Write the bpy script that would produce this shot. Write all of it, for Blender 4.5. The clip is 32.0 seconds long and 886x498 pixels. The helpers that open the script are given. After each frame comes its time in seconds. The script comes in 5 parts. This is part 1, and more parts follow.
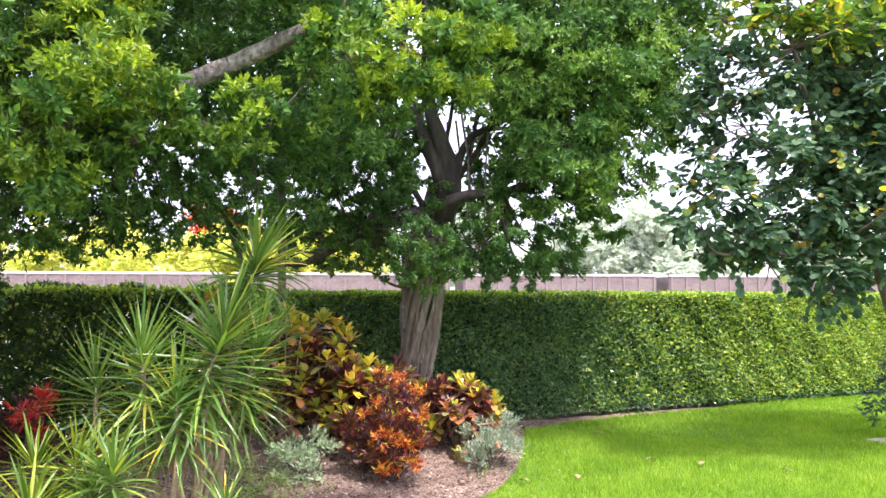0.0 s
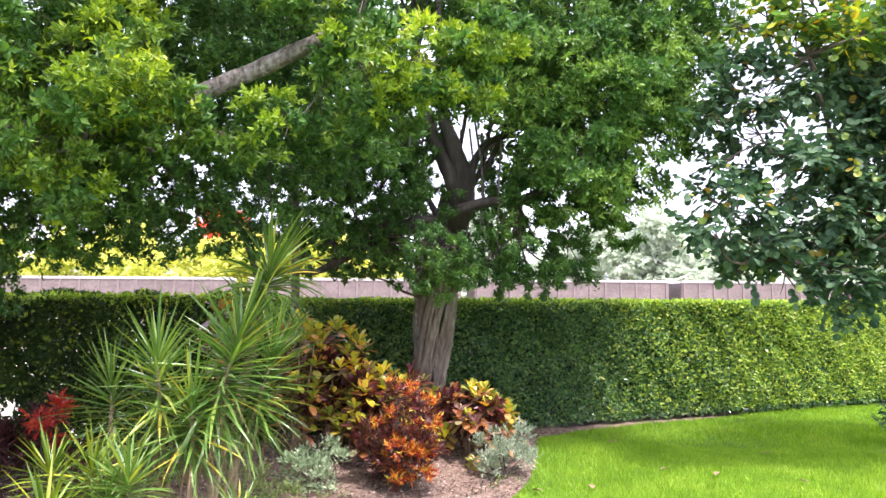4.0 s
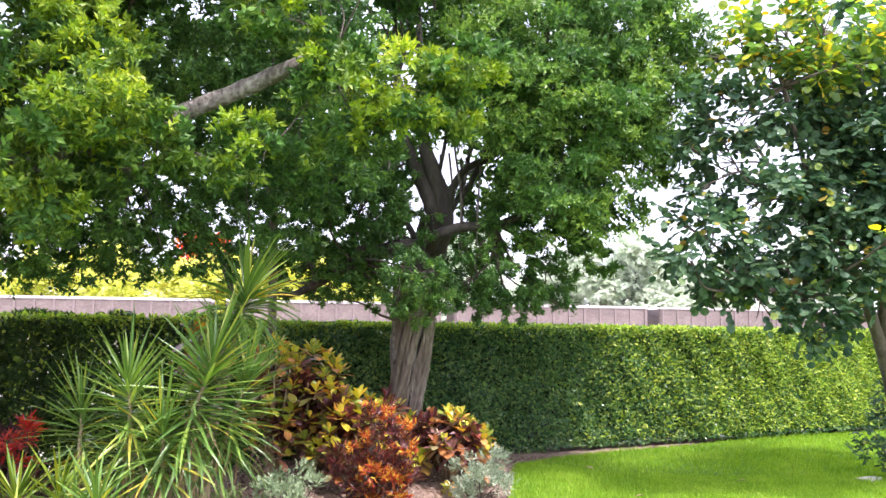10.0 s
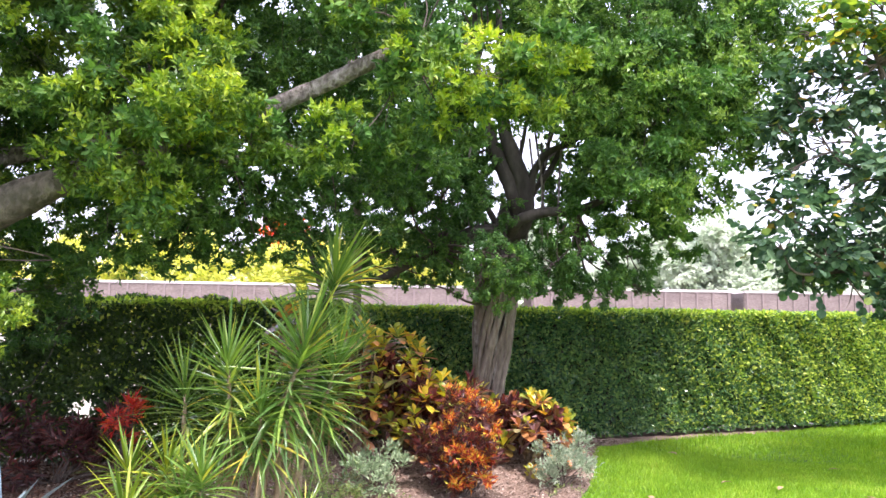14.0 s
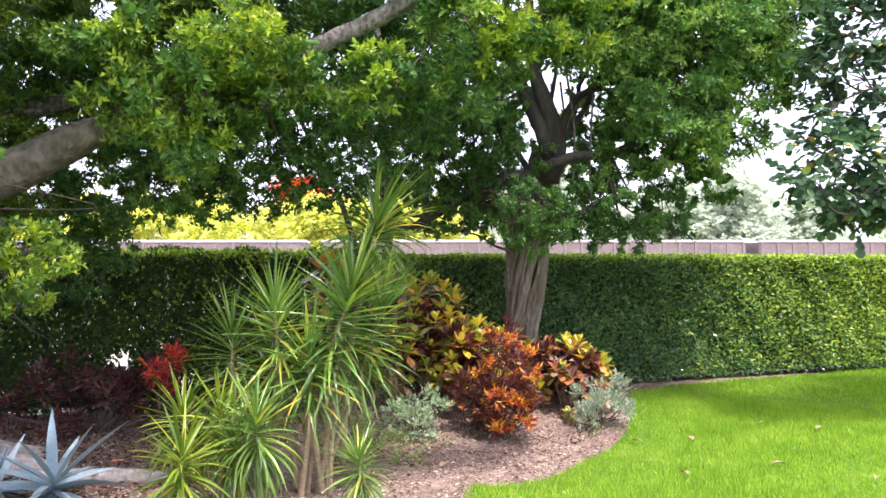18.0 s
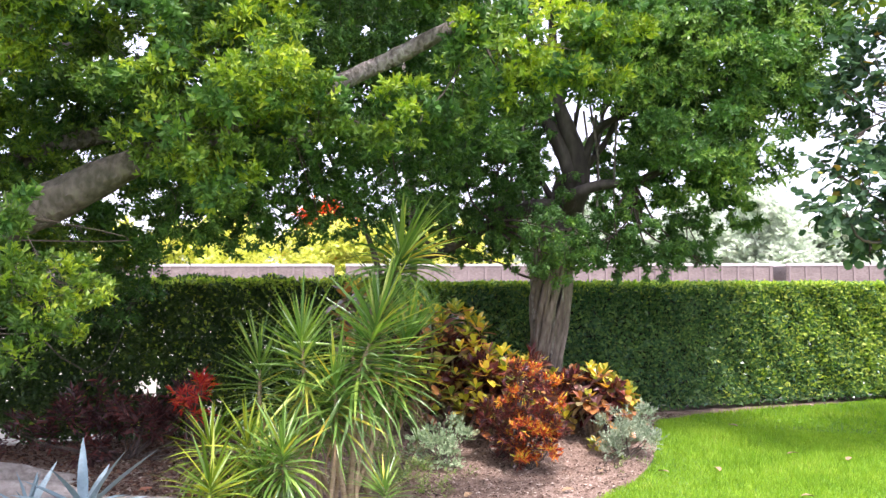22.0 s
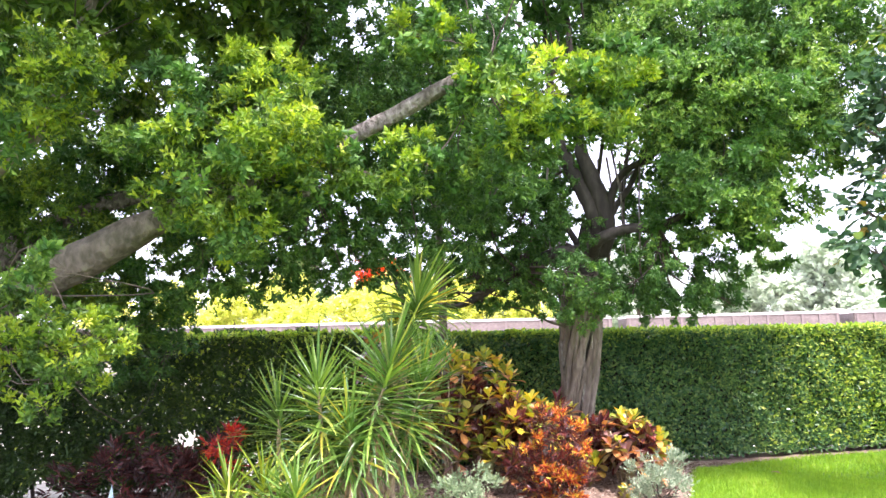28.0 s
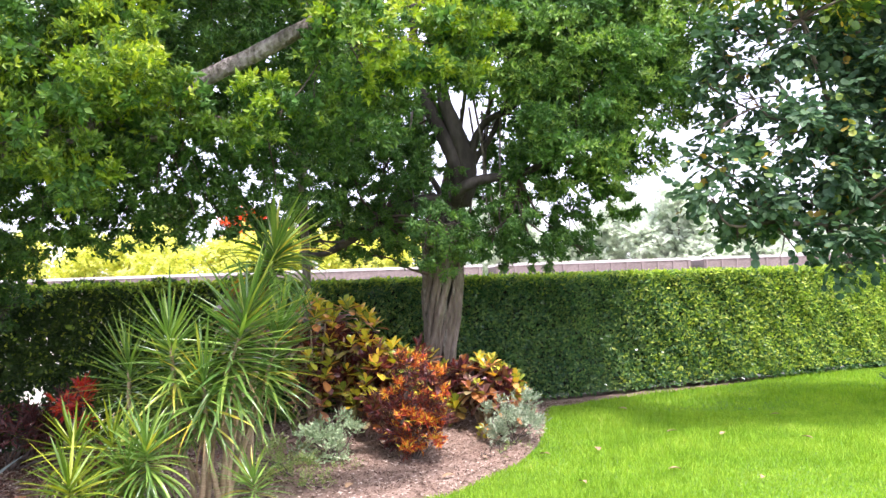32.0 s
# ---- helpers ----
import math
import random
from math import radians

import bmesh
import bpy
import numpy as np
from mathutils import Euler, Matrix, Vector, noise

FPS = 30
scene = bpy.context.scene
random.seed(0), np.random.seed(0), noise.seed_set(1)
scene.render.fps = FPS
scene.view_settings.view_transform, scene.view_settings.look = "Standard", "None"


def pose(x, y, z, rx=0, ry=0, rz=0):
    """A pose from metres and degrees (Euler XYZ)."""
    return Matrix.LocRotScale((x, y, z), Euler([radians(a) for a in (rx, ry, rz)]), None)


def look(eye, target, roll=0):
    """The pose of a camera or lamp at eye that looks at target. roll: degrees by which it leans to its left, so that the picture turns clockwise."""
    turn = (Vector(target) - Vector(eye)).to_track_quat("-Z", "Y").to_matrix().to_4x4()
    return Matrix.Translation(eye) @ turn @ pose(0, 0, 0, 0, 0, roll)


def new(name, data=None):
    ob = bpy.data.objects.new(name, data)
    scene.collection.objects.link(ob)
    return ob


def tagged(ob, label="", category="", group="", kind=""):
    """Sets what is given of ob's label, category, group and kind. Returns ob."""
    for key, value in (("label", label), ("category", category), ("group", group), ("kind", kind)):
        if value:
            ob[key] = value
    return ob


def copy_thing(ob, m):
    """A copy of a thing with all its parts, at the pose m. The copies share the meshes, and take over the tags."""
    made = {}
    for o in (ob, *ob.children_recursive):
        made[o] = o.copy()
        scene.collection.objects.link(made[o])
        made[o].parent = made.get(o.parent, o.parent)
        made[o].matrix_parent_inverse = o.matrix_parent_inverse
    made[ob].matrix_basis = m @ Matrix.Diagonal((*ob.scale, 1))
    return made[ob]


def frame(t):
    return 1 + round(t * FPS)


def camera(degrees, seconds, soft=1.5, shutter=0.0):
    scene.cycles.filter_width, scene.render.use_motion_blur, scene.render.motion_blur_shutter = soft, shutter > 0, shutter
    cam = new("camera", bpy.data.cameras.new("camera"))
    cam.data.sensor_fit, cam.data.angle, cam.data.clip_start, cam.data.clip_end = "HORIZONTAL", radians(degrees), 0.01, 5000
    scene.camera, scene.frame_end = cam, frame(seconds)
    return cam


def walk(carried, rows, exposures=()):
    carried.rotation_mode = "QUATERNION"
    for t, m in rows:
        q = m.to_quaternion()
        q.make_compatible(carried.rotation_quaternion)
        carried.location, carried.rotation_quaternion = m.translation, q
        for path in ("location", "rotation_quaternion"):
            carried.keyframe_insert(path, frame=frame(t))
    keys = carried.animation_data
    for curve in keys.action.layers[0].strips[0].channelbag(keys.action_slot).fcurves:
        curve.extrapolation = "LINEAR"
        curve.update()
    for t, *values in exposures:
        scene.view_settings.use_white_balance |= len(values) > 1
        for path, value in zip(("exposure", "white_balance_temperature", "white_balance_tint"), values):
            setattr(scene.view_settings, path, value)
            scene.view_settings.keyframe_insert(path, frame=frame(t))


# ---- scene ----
# A garden bed with two banyans, a clipped hedge and a railway behind it, seen from one standing place.
cam = camera(57.8, 32.0)
PATH = [
    (0, (0.005, 0.005, 1.617), (-0.0045, 2.0011, 1.7414), -0.04),
    (0.5, (-0.001, 0.016, 1.625), (-0.0267, 2.0117, 1.7554), -0.12),
    (1, (-0.012, 0.015, 1.630), (-0.0514, 2.0100, 1.7622), -0.28),
    (1.5, (-0.006, 0.027, 1.629), (-0.0676, 2.0225, 1.7548), -0.29),
    (2, (-0.005, 0.012, 1.638), (-0.0880, 2.0058, 1.7737), -0.16),
    (2.5, (-0.020, 0.020, 1.640), (-0.0927, 2.0143, 1.7790), -0.32),
    (3, (-0.023, 0.023, 1.639), (-0.0736, 2.0186, 1.7685), -0.19),
    (3.5, (-0.015, 0.017, 1.648), (-0.0565, 2.0124, 1.7809), -0.04),
    (5.5, (-0.022, -0.012, 1.638), (-0.0545, 1.9821, 1.7896), 0.56),
    (6, (-0.024, -0.014, 1.638), (-0.0434, 1.9796, 1.7941), 0.31),
    (6.5, (-0.014, -0.009, 1.631), (-0.0330, 1.9857, 1.7711), 0.50),
    (7, (-0.036, -0.008, 1.639), (-0.0546, 1.9859, 1.7912), 0.60),
    (7.5, (-0.030, -0.009, 1.638), (-0.0487, 1.9838, 1.8100), 0.61),
    (8, (-0.027, -0.009, 1.657), (-0.0574, 1.9806, 1.8582), 0.28),
    (8.5, (-0.023, 0.021, 1.660), (-0.0504, 2.0107, 1.8606), 0.49),
    (9, (-0.017, 0.012, 1.656), (-0.0185, 2.0014, 1.8617), 0.89),
    (9.5, (0.002, 0.009, 1.654), (0.0111, 1.9999, 1.8488), 0.64),
    (10, (0.009, 0.006, 1.650), (0.0189, 1.9963, 1.8467), 0.67),
    (10.5, (0.011, 0.010, 1.654), (0.0063, 1.9999, 1.8521), 0.45),
    (11, (-0.023, -0.013, 1.655), (-0.0400, 1.9806, 1.8174), 0.91),
    (11.5, (-0.036, -0.007, 1.637), (-0.0636, 1.9865, 1.7955), 0.48),
    (12, (-0.057, -0.003, 1.636), (-0.0829, 1.9908, 1.7899), 0.27),
    (12.5, (-0.066, -0.015, 1.644), (-0.0676, 1.9779, 1.8179), 0.77),
    (13, (-0.050, -0.016, 1.646), (0.0161, 1.9746, 1.8283), 1.69),
    (13.5, (0.006, -0.064, 1.649), (-0.0022, 1.9258, 1.8515), 1.29),
    (14, (-0.045, -0.095, 1.656), (-0.2236, 1.8908, 1.8103), 0.78),
    (14.5, (-0.207, -0.101, 1.630), (-0.4401, 1.8822, 1.7475), 1.67),
    (15, (-0.310, -0.121, 1.623), (-0.5299, 1.8640, 1.7202), 1.60),
    (15.5, (-0.282, -0.054, 1.624), (-0.5120, 1.9302, 1.7150), 0.83),
    (17.5, (-0.308, -0.069, 1.569), (-0.5266, 1.9183, 1.6260), 0.20),
    (18, (-0.287, -0.075, 1.564), (-0.4907, 1.9138, 1.6079), -0.17),
    (18.5, (-0.288, -0.074, 1.575), (-0.4332, 1.9201, 1.6167), -0.76),
    (19, (-0.250, -0.076, 1.574), (-0.3546, 1.9210, 1.5945), -0.76),
    (19.5, (-0.264, -0.065, 1.583), (-0.3704, 1.9324, 1.6086), -1.10),
    (20, (-0.244, -0.086, 1.569), (-0.3561, 1.9104, 1.6253), 0.36),
    (20.5, (-0.257, -0.065, 1.584), (-0.3433, 1.9336, 1.5795), -0.08),
    (21, (-0.180, -0.068, 1.587), (-0.3128, 1.9269, 1.5509), -0.07),
    (21.5, (-0.211, -0.068, 1.583), (-0.5202, 1.9067, 1.6590), 0.80),
    (22, (-0.288, -0.129, 1.618), (-0.5499, 1.8510, 1.7196), -0.17),
    (22.5, (-0.251, -0.120, 1.619), (-0.4511, 1.8688, 1.6925), -1.59),
    (23, (-0.236, -0.111, 1.600), (-0.4120, 1.8808, 1.6353), -0.93),
    (23.5, (-0.260, -0.101, 1.589), (-0.4141, 1.8931, 1.5927), -0.96),
    (24, (-0.221, -0.079, 1.575), (-0.4366, 1.9089, 1.5915), -0.58),
    (24.5, (-0.218, -0.059, 1.594), (-0.5363, 1.9155, 1.6261), 0.78),
    (26.5, (-0.015, -0.155, 1.532), (-0.5478, 1.7670, 1.6827), 0.32),
    (27, (0.006, -0.162, 1.532), (-0.4715, 1.7704, 1.7292), 0.45),
    (27.5, (0.025, -0.168, 1.517), (-0.4200, 1.7681, 1.7463), -0.85),
    (28, (0.059, -0.183, 1.521), (-0.3399, 1.7619, 1.7655), -1.37),
    (28.5, (0.078, -0.142, 1.517), (-0.3091, 1.8065, 1.7473), -1.74),
    (29, (0.071, -0.161, 1.513), (-0.3001, 1.7909, 1.7463), -1.46),
    (29.5, (0.065, -0.166, 1.522), (-0.2527, 1.7945, 1.7568), -1.09),
    (30, (0.100, -0.165, 1.520), (-0.1834, 1.7995, 1.7652), -1.10),
    (30.5, (0.116, -0.173, 1.527), (-0.1025, 1.7966, 1.7987), -0.84),
    (31, (0.166, -0.203, 1.511), (0.0223, 1.7745, 1.7707), -1.55),
    (31.5, (0.203, -0.194, 1.493), (0.0868, 1.7948, 1.6683), -1.74),
    (32, (0.180, -0.181, 1.506), (0.0852, 1.8139, 1.6156), -2.19),
]

EXPOSURES = [(t, e, 6010, 29) for t, e in ((0.0, 1.26), (9.0, 1.3), (14.0, 1.3), (15.5, 1.18), (19.0, 1.2), (21.0, 1.12), (22.0, 1.24), (24.5, 1.26), (27.0, 1.72), (30.0, 1.68), (32.0, 1.32))]
walk(cam, [(t, look(eye, target, roll)) for t, eye, target, roll in PATH], EXPOSURES)

# ---- light ----
SUN_ELEVATION, SUN_AZIMUTH = 69.0, 148.0      # degrees; the azimuth runs clockwise from +y
world = bpy.data.worlds.new("sky")
scene.world = world
world.use_nodes = True
wn = world.node_tree.nodes
sky = wn.new("ShaderNodeTexSky")
sky.sky_type = "NISHITA"
sky.sun_disc = False
sky.sun_elevation, sky.sun_rotation = radians(SUN_ELEVATION), radians(SUN_AZIMUTH)
sky.air_density, sky.dust_density, sky.ozone_density = 1.0, 5.0, 1.0
wn["Background"].inputs["Strength"].default_value = 1.0
# bright haze over the blue: an even white veil laid over the clear sky
veil = wn.new("ShaderNodeMix")
veil.data_type, veil.blend_type = "RGBA", "ADD"
veil.inputs["Factor"].default_value = 1.0
clear = wn.new("ShaderNodeVectorMath")
clear.operation = "SCALE"
clear.inputs["Scale"].default_value = 0.10
world.node_tree.links.new(sky.outputs["Color"], clear.inputs[0])
world.node_tree.links.new(clear.outputs[0], veil.inputs[6])
veil.inputs[7].default_value = (0.72, 0.745, 0.76, 1)
world.node_tree.links.new(veil.outputs[2], wn["Background"].inputs["Color"])
sun = new("sun", bpy.data.lights.new("sun", "SUN"))
sun.data.energy, sun.data.angle, sun.data.color = 3.3, radians(6.0), (1.0, 0.95, 0.86)
_e, _a = radians(SUN_ELEVATION), radians(SUN_AZIMUTH)
sun.matrix_world = look((30 * math.sin(_a) * math.cos(_e), 30 * math.cos(_a) * math.cos(_e), 30 * math.sin(_e)), (0, 0, 0))
tagged(sun, "hazy afternoon sun high over the garden", "sun", kind="structure")

# ---- materials ----


def shader(name):
    m = bpy.data.materials.new(name)
    m.use_nodes = True
    t = m.node_tree
    return m, t.nodes, t.links, t.nodes["Principled BSDF"]


def ramp(nodes, stops):
    r = nodes.new("ShaderNodeValToRGB")
    while len(r.color_ramp.elements) < len(stops):
        r.color_ramp.elements.new(0.5)
    for e, (at, c) in zip(r.color_ramp.elements, stops):
        e.position, e.color = at, (*c, 1)
    return r


def grain(name, stops, scale, rough=0.8, fine=6.0, bump=0.4, stretch=(1, 1, 1), distance=0.02, metal=0.0):
    """A solid surface: two scales of noise drive the colour, the finer one the relief."""
    m, n, l, p = shader(name)
    co, mp = n.new("ShaderNodeTexCoord"), n.new("ShaderNodeMapping")
    mp.inputs["Scale"].default_value = stretch
    l.new(co.outputs["Object"], mp.inputs["Vector"])
    big, small, mix = n.new("ShaderNodeTexNoise"), n.new("ShaderNodeTexNoise"), n.new("ShaderNodeMix")
    big.inputs["Scale"].default_value, small.inputs["Scale"].default_value = scale, scale * fine
    big.inputs["Detail"].default_value, small.inputs["Detail"].default_value = 4, 5
    for x in (big, small):
        l.new(mp.outputs["Vector"], x.inputs["Vector"])
    mix.inputs["Factor"].default_value = 0.55
    l.new(big.outputs["Fac"], mix.inputs["A"])
    l.new(small.outputs["Fac"], mix.inputs["B"])
    r = ramp(n, stops)
    l.new(mix.outputs["Result"], r.inputs["Fac"])
    l.new(r.outputs["Color"], p.inputs["Base Color"])
    b = n.new("ShaderNodeBump")
    b.inputs["Strength"].default_value, b.inputs["Distance"].default_value = bump, distance
    l.new(small.outputs["Fac"], b.inputs["Height"])
    l.new(b.outputs["Normal"], p.inputs["Normal"])
    p.inputs["Roughness"].default_value = rough
    p.inputs["Metallic"].default_value = metal
    return m


def leafy(name, stops, by_object=False, rough=0.42, through_light=0.35, vein=None, gloss=0.5, patch=0.0, shine=1.6):
    """A leaf: its own shade from a random number, light shining through, an optional paler midrib along local x = 0."""
    m, n, l, p = shader(name)
    if by_object:
        rnd = n.new("ShaderNodeObjectInfo").outputs["Random"]
    else:
        rnd = n.new("ShaderNodeNewGeometry").outputs["Random Per Island"]
    r = ramp(n, stops)
    co = n.new("ShaderNodeTexCoord")
    if patch:
        # whole boughs flush younger or older than their neighbours
        wide, span, both = n.new("ShaderNodeTexNoise"), n.new("ShaderNodeMapRange"), n.new("ShaderNodeMix")
        wide.inputs["Scale"].default_value, wide.inputs["Detail"].default_value = 1.7, 2
        l.new(co.outputs["Object"], wide.inputs["Vector"])
        span.inputs["From Min"].default_value, span.inputs["From Max"].default_value = 0.34, 0.66
        l.new(wide.outputs["Fac"], span.inputs["Value"])
        both.inputs["Factor"].default_value = patch
        l.new(rnd, both.inputs["A"])
        l.new(span.outputs["Result"], both.inputs["B"])
        rnd = both.outputs["Result"]
    l.new(rnd, r.inputs["Fac"])
    colour = r.outputs["Color"]
    noise_ = n.new("ShaderNodeTexNoise")
    noise_.inputs["Scale"].default_value = 30 if by_object else 9
    l.new(co.outputs["Object"], noise_.inputs["Vector"])
    hsv = n.new("ShaderNodeHueSaturation")
    mr = n.new("ShaderNodeMapRange")
    mr.inputs["To Min"].default_value, mr.inputs["To Max"].default_value = 0.72, 1.28
    l.new(noise_.outputs["Fac"], mr.inputs["Value"])
    l.new(mr.outputs["Result"], hsv.inputs["Value"])
    l.new(colour, hsv.inputs["Color"])
    colour = hsv.outputs["Color"]
    if vein:
        sep, ab, ls = n.new("ShaderNodeSeparateXYZ"), n.new("ShaderNodeMath"), n.new("ShaderNodeMapRange")
        ab.operation = "ABSOLUTE"
        l.new(co.outputs["Object"], sep.inputs["Vector"])
        l.new(sep.outputs["X"], ab.inputs[0])
        l.new(ab.outputs[0], ls.inputs["Value"])
        ls.inputs["From Min"].default_value, ls.inputs["From Max"].default_value = vein[1] * 0.5, vein[1]
        ls.inputs["To Min"].default_value, ls.inputs["To Max"].default_value = 0.75, 0.0
        mx = n.new("ShaderNodeMix")
        mx.data_type = "RGBA"
        l.new(ls.outputs["Result"], mx.inputs["Factor"])
        l.new(colour, mx.inputs[6])
        mx.inputs[7].default_value = (*vein[0], 1)
        colour = mx.outputs[2]
    l.new(colour, p.inputs["Base Color"])
    p.inputs["Roughness"].default_value = rough
    p.inputs["Specular IOR Level"].default_value = gloss
    tr, ms = n.new("ShaderNodeBsdfTranslucent"), n.new("ShaderNodeMixShader")
    warm = n.new("ShaderNodeHueSaturation")
    warm.inputs["Saturation"].default_value, warm.inputs["Value"].default_value = 1.12, shine
    l.new(colour, warm.inputs["Color"])
    l.new(warm.outputs["Color"], tr.inputs["Color"])
    ms.inputs["Fac"].default_value = through_light
    l.new(p.outputs["BSDF"], ms.inputs[1])
    l.new(tr.outputs["BSDF"], ms.inputs[2])
    l.new(ms.outputs["Shader"], n["Material Output"].inputs["Surface"])
    return m


M = {}
M["bark"] = grain("banyan_bark", [(0.30, (0.05, 0.043, 0.034)), (0.44, (0.14, 0.122, 0.098)), (0.56, (0.25, 0.225, 0.19)), (0.7, (0.42, 0.39, 0.34))], 5.0, 0.85, 6, 1.0, (1, 1, 0.6), 0.05)
# bark with backlit shade painted into its colour
M["bark_shaded"] = grain("shaded_limb_bark", [(0.3, (0.022, 0.019, 0.015)), (0.5, (0.055, 0.046, 0.038)), (0.7, (0.11, 0.095, 0.08))], 3.0, 0.85, 5, 0.7, (1, 1, 0.35), 0.03)
M["bark_pale"] = grain("pale_fig_bark", [(0.3, (0.075, 0.063, 0.05)), (0.45, (0.18, 0.158, 0.13)), (0.58, (0.29, 0.26, 0.22)), (0.75, (0.42, 0.39, 0.34))], 2.6, 0.85, 7, 0.9, (1, 1, 0.6), 0.04)
M["bark_root"] = grain("plaited_root_bark", [(0.3, (0.07, 0.052, 0.038)), (0.5, (0.165, 0.132, 0.102)), (0.72, (0.31, 0.26, 0.21))], 6.0, 0.85, 5, 0.8, (1, 1, 0.25), 0.02)
# mossy bark, darkened further to paint the shade on the limb
M["bark_mossy_shaded"] = grain("mossy_shaded_limb_bark", [(0.3, (0.035, 0.033, 0.022)), (0.48, (0.09, 0.083, 0.056)), (0.6, (0.16, 0.135, 0.105)), (0.75, (0.22, 0.22, 0.14))], 3.0, 0.9, 6, 1.0, (1, 1, 0.6), 0.05)
M["bark_bleached"] = grain("bleached_surface_root", [(0.3, (0.17, 0.145, 0.12)), (0.5, (0.31, 0.275, 0.235)), (0.72, (0.47, 0.43, 0.38))], 4.0, 0.85, 6, 0.8, (1, 1, 1), 0.025)
M["bark_brown"] = grain("brown_smooth_bark", [(0.3, (0.055, 0.042, 0.033)), (0.6, (0.15, 0.118, 0.092)), (0.75, (0.23, 0.195, 0.16))], 4.0, 0.8, 5, 0.6)
M["cane"] = grain("pale_cane", [(0.3, (0.20, 0.14, 0.08)), (0.6, (0.38, 0.29, 0.18)), (0.8, (0.48, 0.39, 0.27))], 6.0, 0.8, 6, 0.6, (1, 1, 4))
M["twig"] = grain("dark_twig", [(0.3, (0.045, 0.035, 0.028)), (0.7, (0.14, 0.11, 0.085))], 8.0, 0.85)
# near-black paint for the shade inside the hedge
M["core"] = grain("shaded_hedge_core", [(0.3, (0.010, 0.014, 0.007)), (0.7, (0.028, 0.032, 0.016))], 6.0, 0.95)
M["mulch"] = grain("bark_mulch", [(0.25, (0.07, 0.042, 0.03)), (0.45, (0.19, 0.128, 0.09)), (0.6, (0.29, 0.21, 0.155)), (0.8, (0.44, 0.35, 0.27))], 5.0, 0.95, 9, 0.9, (1, 1, 1), 0.03)
M["chip"] = leafy("mulch_chips", [(0, (0.05, 0.028, 0.02)), (0.35, (0.16, 0.108, 0.075)), (0.7, (0.29, 0.22, 0.165)), (0.92, (0.44, 0.36, 0.28)), (1, (0.60, 0.52, 0.42))], rough=0.9, through_light=0.0, gloss=0.15)
M["litter"] = leafy("shade_darkened_leaf_litter", [(0, (0.05, 0.026, 0.018)), (0.5, (0.12, 0.062, 0.042)), (0.85, (0.20, 0.11, 0.07)), (1, (0.34, 0.22, 0.14))], rough=0.85, through_light=0.1, gloss=0.2)
M["soil"] = grain("lawn_soil", [(0.3, (0.06, 0.125, 0.014)), (0.6, (0.105, 0.21, 0.022)), (0.8, (0.15, 0.26, 0.03))], 1.4, 0.95, 14, 0.8, (1, 1, 1), 0.03)
M["far_ground"] = grain("pale_track_ground", [(0.3, (0.20, 0.19, 0.14)), (0.55, (0.31, 0.29, 0.23)), (0.75, (0.4, 0.38, 0.32))], 0.35, 0.95, 12, 0.4)
M["grass"] = leafy("grass_blades", [(0, (0.115, 0.235, 0.014)), (0.5, (0.215, 0.375, 0.028)), (0.9, (0.335, 0.475, 0.045)), (1, (0.47, 0.48, 0.13))], rough=0.5, through_light=0.38, gloss=0.3, patch=0.3, shine=1.5)
M["fig_leaf"] = leafy("fig_leaves", [(0, (0.03, 0.075, 0.016)), (0.4, (0.07, 0.145, 0.024)), (0.7, (0.14, 0.24, 0.031)), (1, (0.29, 0.40, 0.046))], rough=0.42, through_light=0.28, gloss=0.3, patch=0.45, shine=1.5)
# young leaves, with the sun on the front clumps painted into their colour
M["fig_young_lit"] = leafy("young_lit_fig_leaves", [(0, (0.09, 0.18, 0.019)), (0.5, (0.215, 0.325, 0.027)), (1, (0.42, 0.50, 0.044))], rough=0.42, through_light=0.34, gloss=0.28, patch=0.4, shine=1.6)
# lighter copy of the banyan leaf, sunlight painted into its colour
M["fig_lit"] = leafy("sunlit_banyan_leaves", [(0, (0.06, 0.14, 0.035)), (0.5, (0.145, 0.27, 0.05)), (1, (0.29, 0.42, 0.068))], rough=0.4, through_light=0.32, gloss=0.34, patch=0.45, shine=1.5)
M["fig_leaf_deep"] = leafy("fig_leaves_deep_green", [(0, (0.028, 0.075, 0.022)), (0.45, (0.06, 0.145, 0.033)), (0.8, (0.12, 0.24, 0.043)), (1, (0.23, 0.37, 0.06))], rough=0.45, through_light=0.26, gloss=0.26, patch=0.45, shine=1.5)
M["hedge_leaf"] = leafy("hedge_leaves", [(0, (0.04, 0.105, 0.05)), (0.4, (0.092, 0.195, 0.07)), (0.75, (0.175, 0.30, 0.085)), (1, (0.30, 0.43, 0.115))], rough=0.27, through_light=0.27, gloss=0.7, patch=0.2, shine=1.4)
# the fig's deep shade on the loose hedge, darkened into the leaf colour
M["hedge_shaded"] = leafy("shaded_loose_hedge_leaves", [(0, (0.022, 0.05, 0.018)), (0.5, (0.048, 0.095, 0.025)), (0.88, (0.09, 0.155, 0.032)), (0.98, (0.17, 0.24, 0.045)), (1, (0.34, 0.15, 0.05))], rough=0.45, through_light=0.2, gloss=0.3, patch=0.4, shine=1.4)
# young tips, and the paler leaves that paint sunlight on the hedge front
M["hedge_tip_and_lit"] = leafy("young_and_lit_hedge_leaves", [(0, (0.16, 0.28, 0.045)), (0.6, (0.32, 0.44, 0.065)), (1, (0.50, 0.57, 0.10))], rough=0.4, through_light=0.36, gloss=0.35)
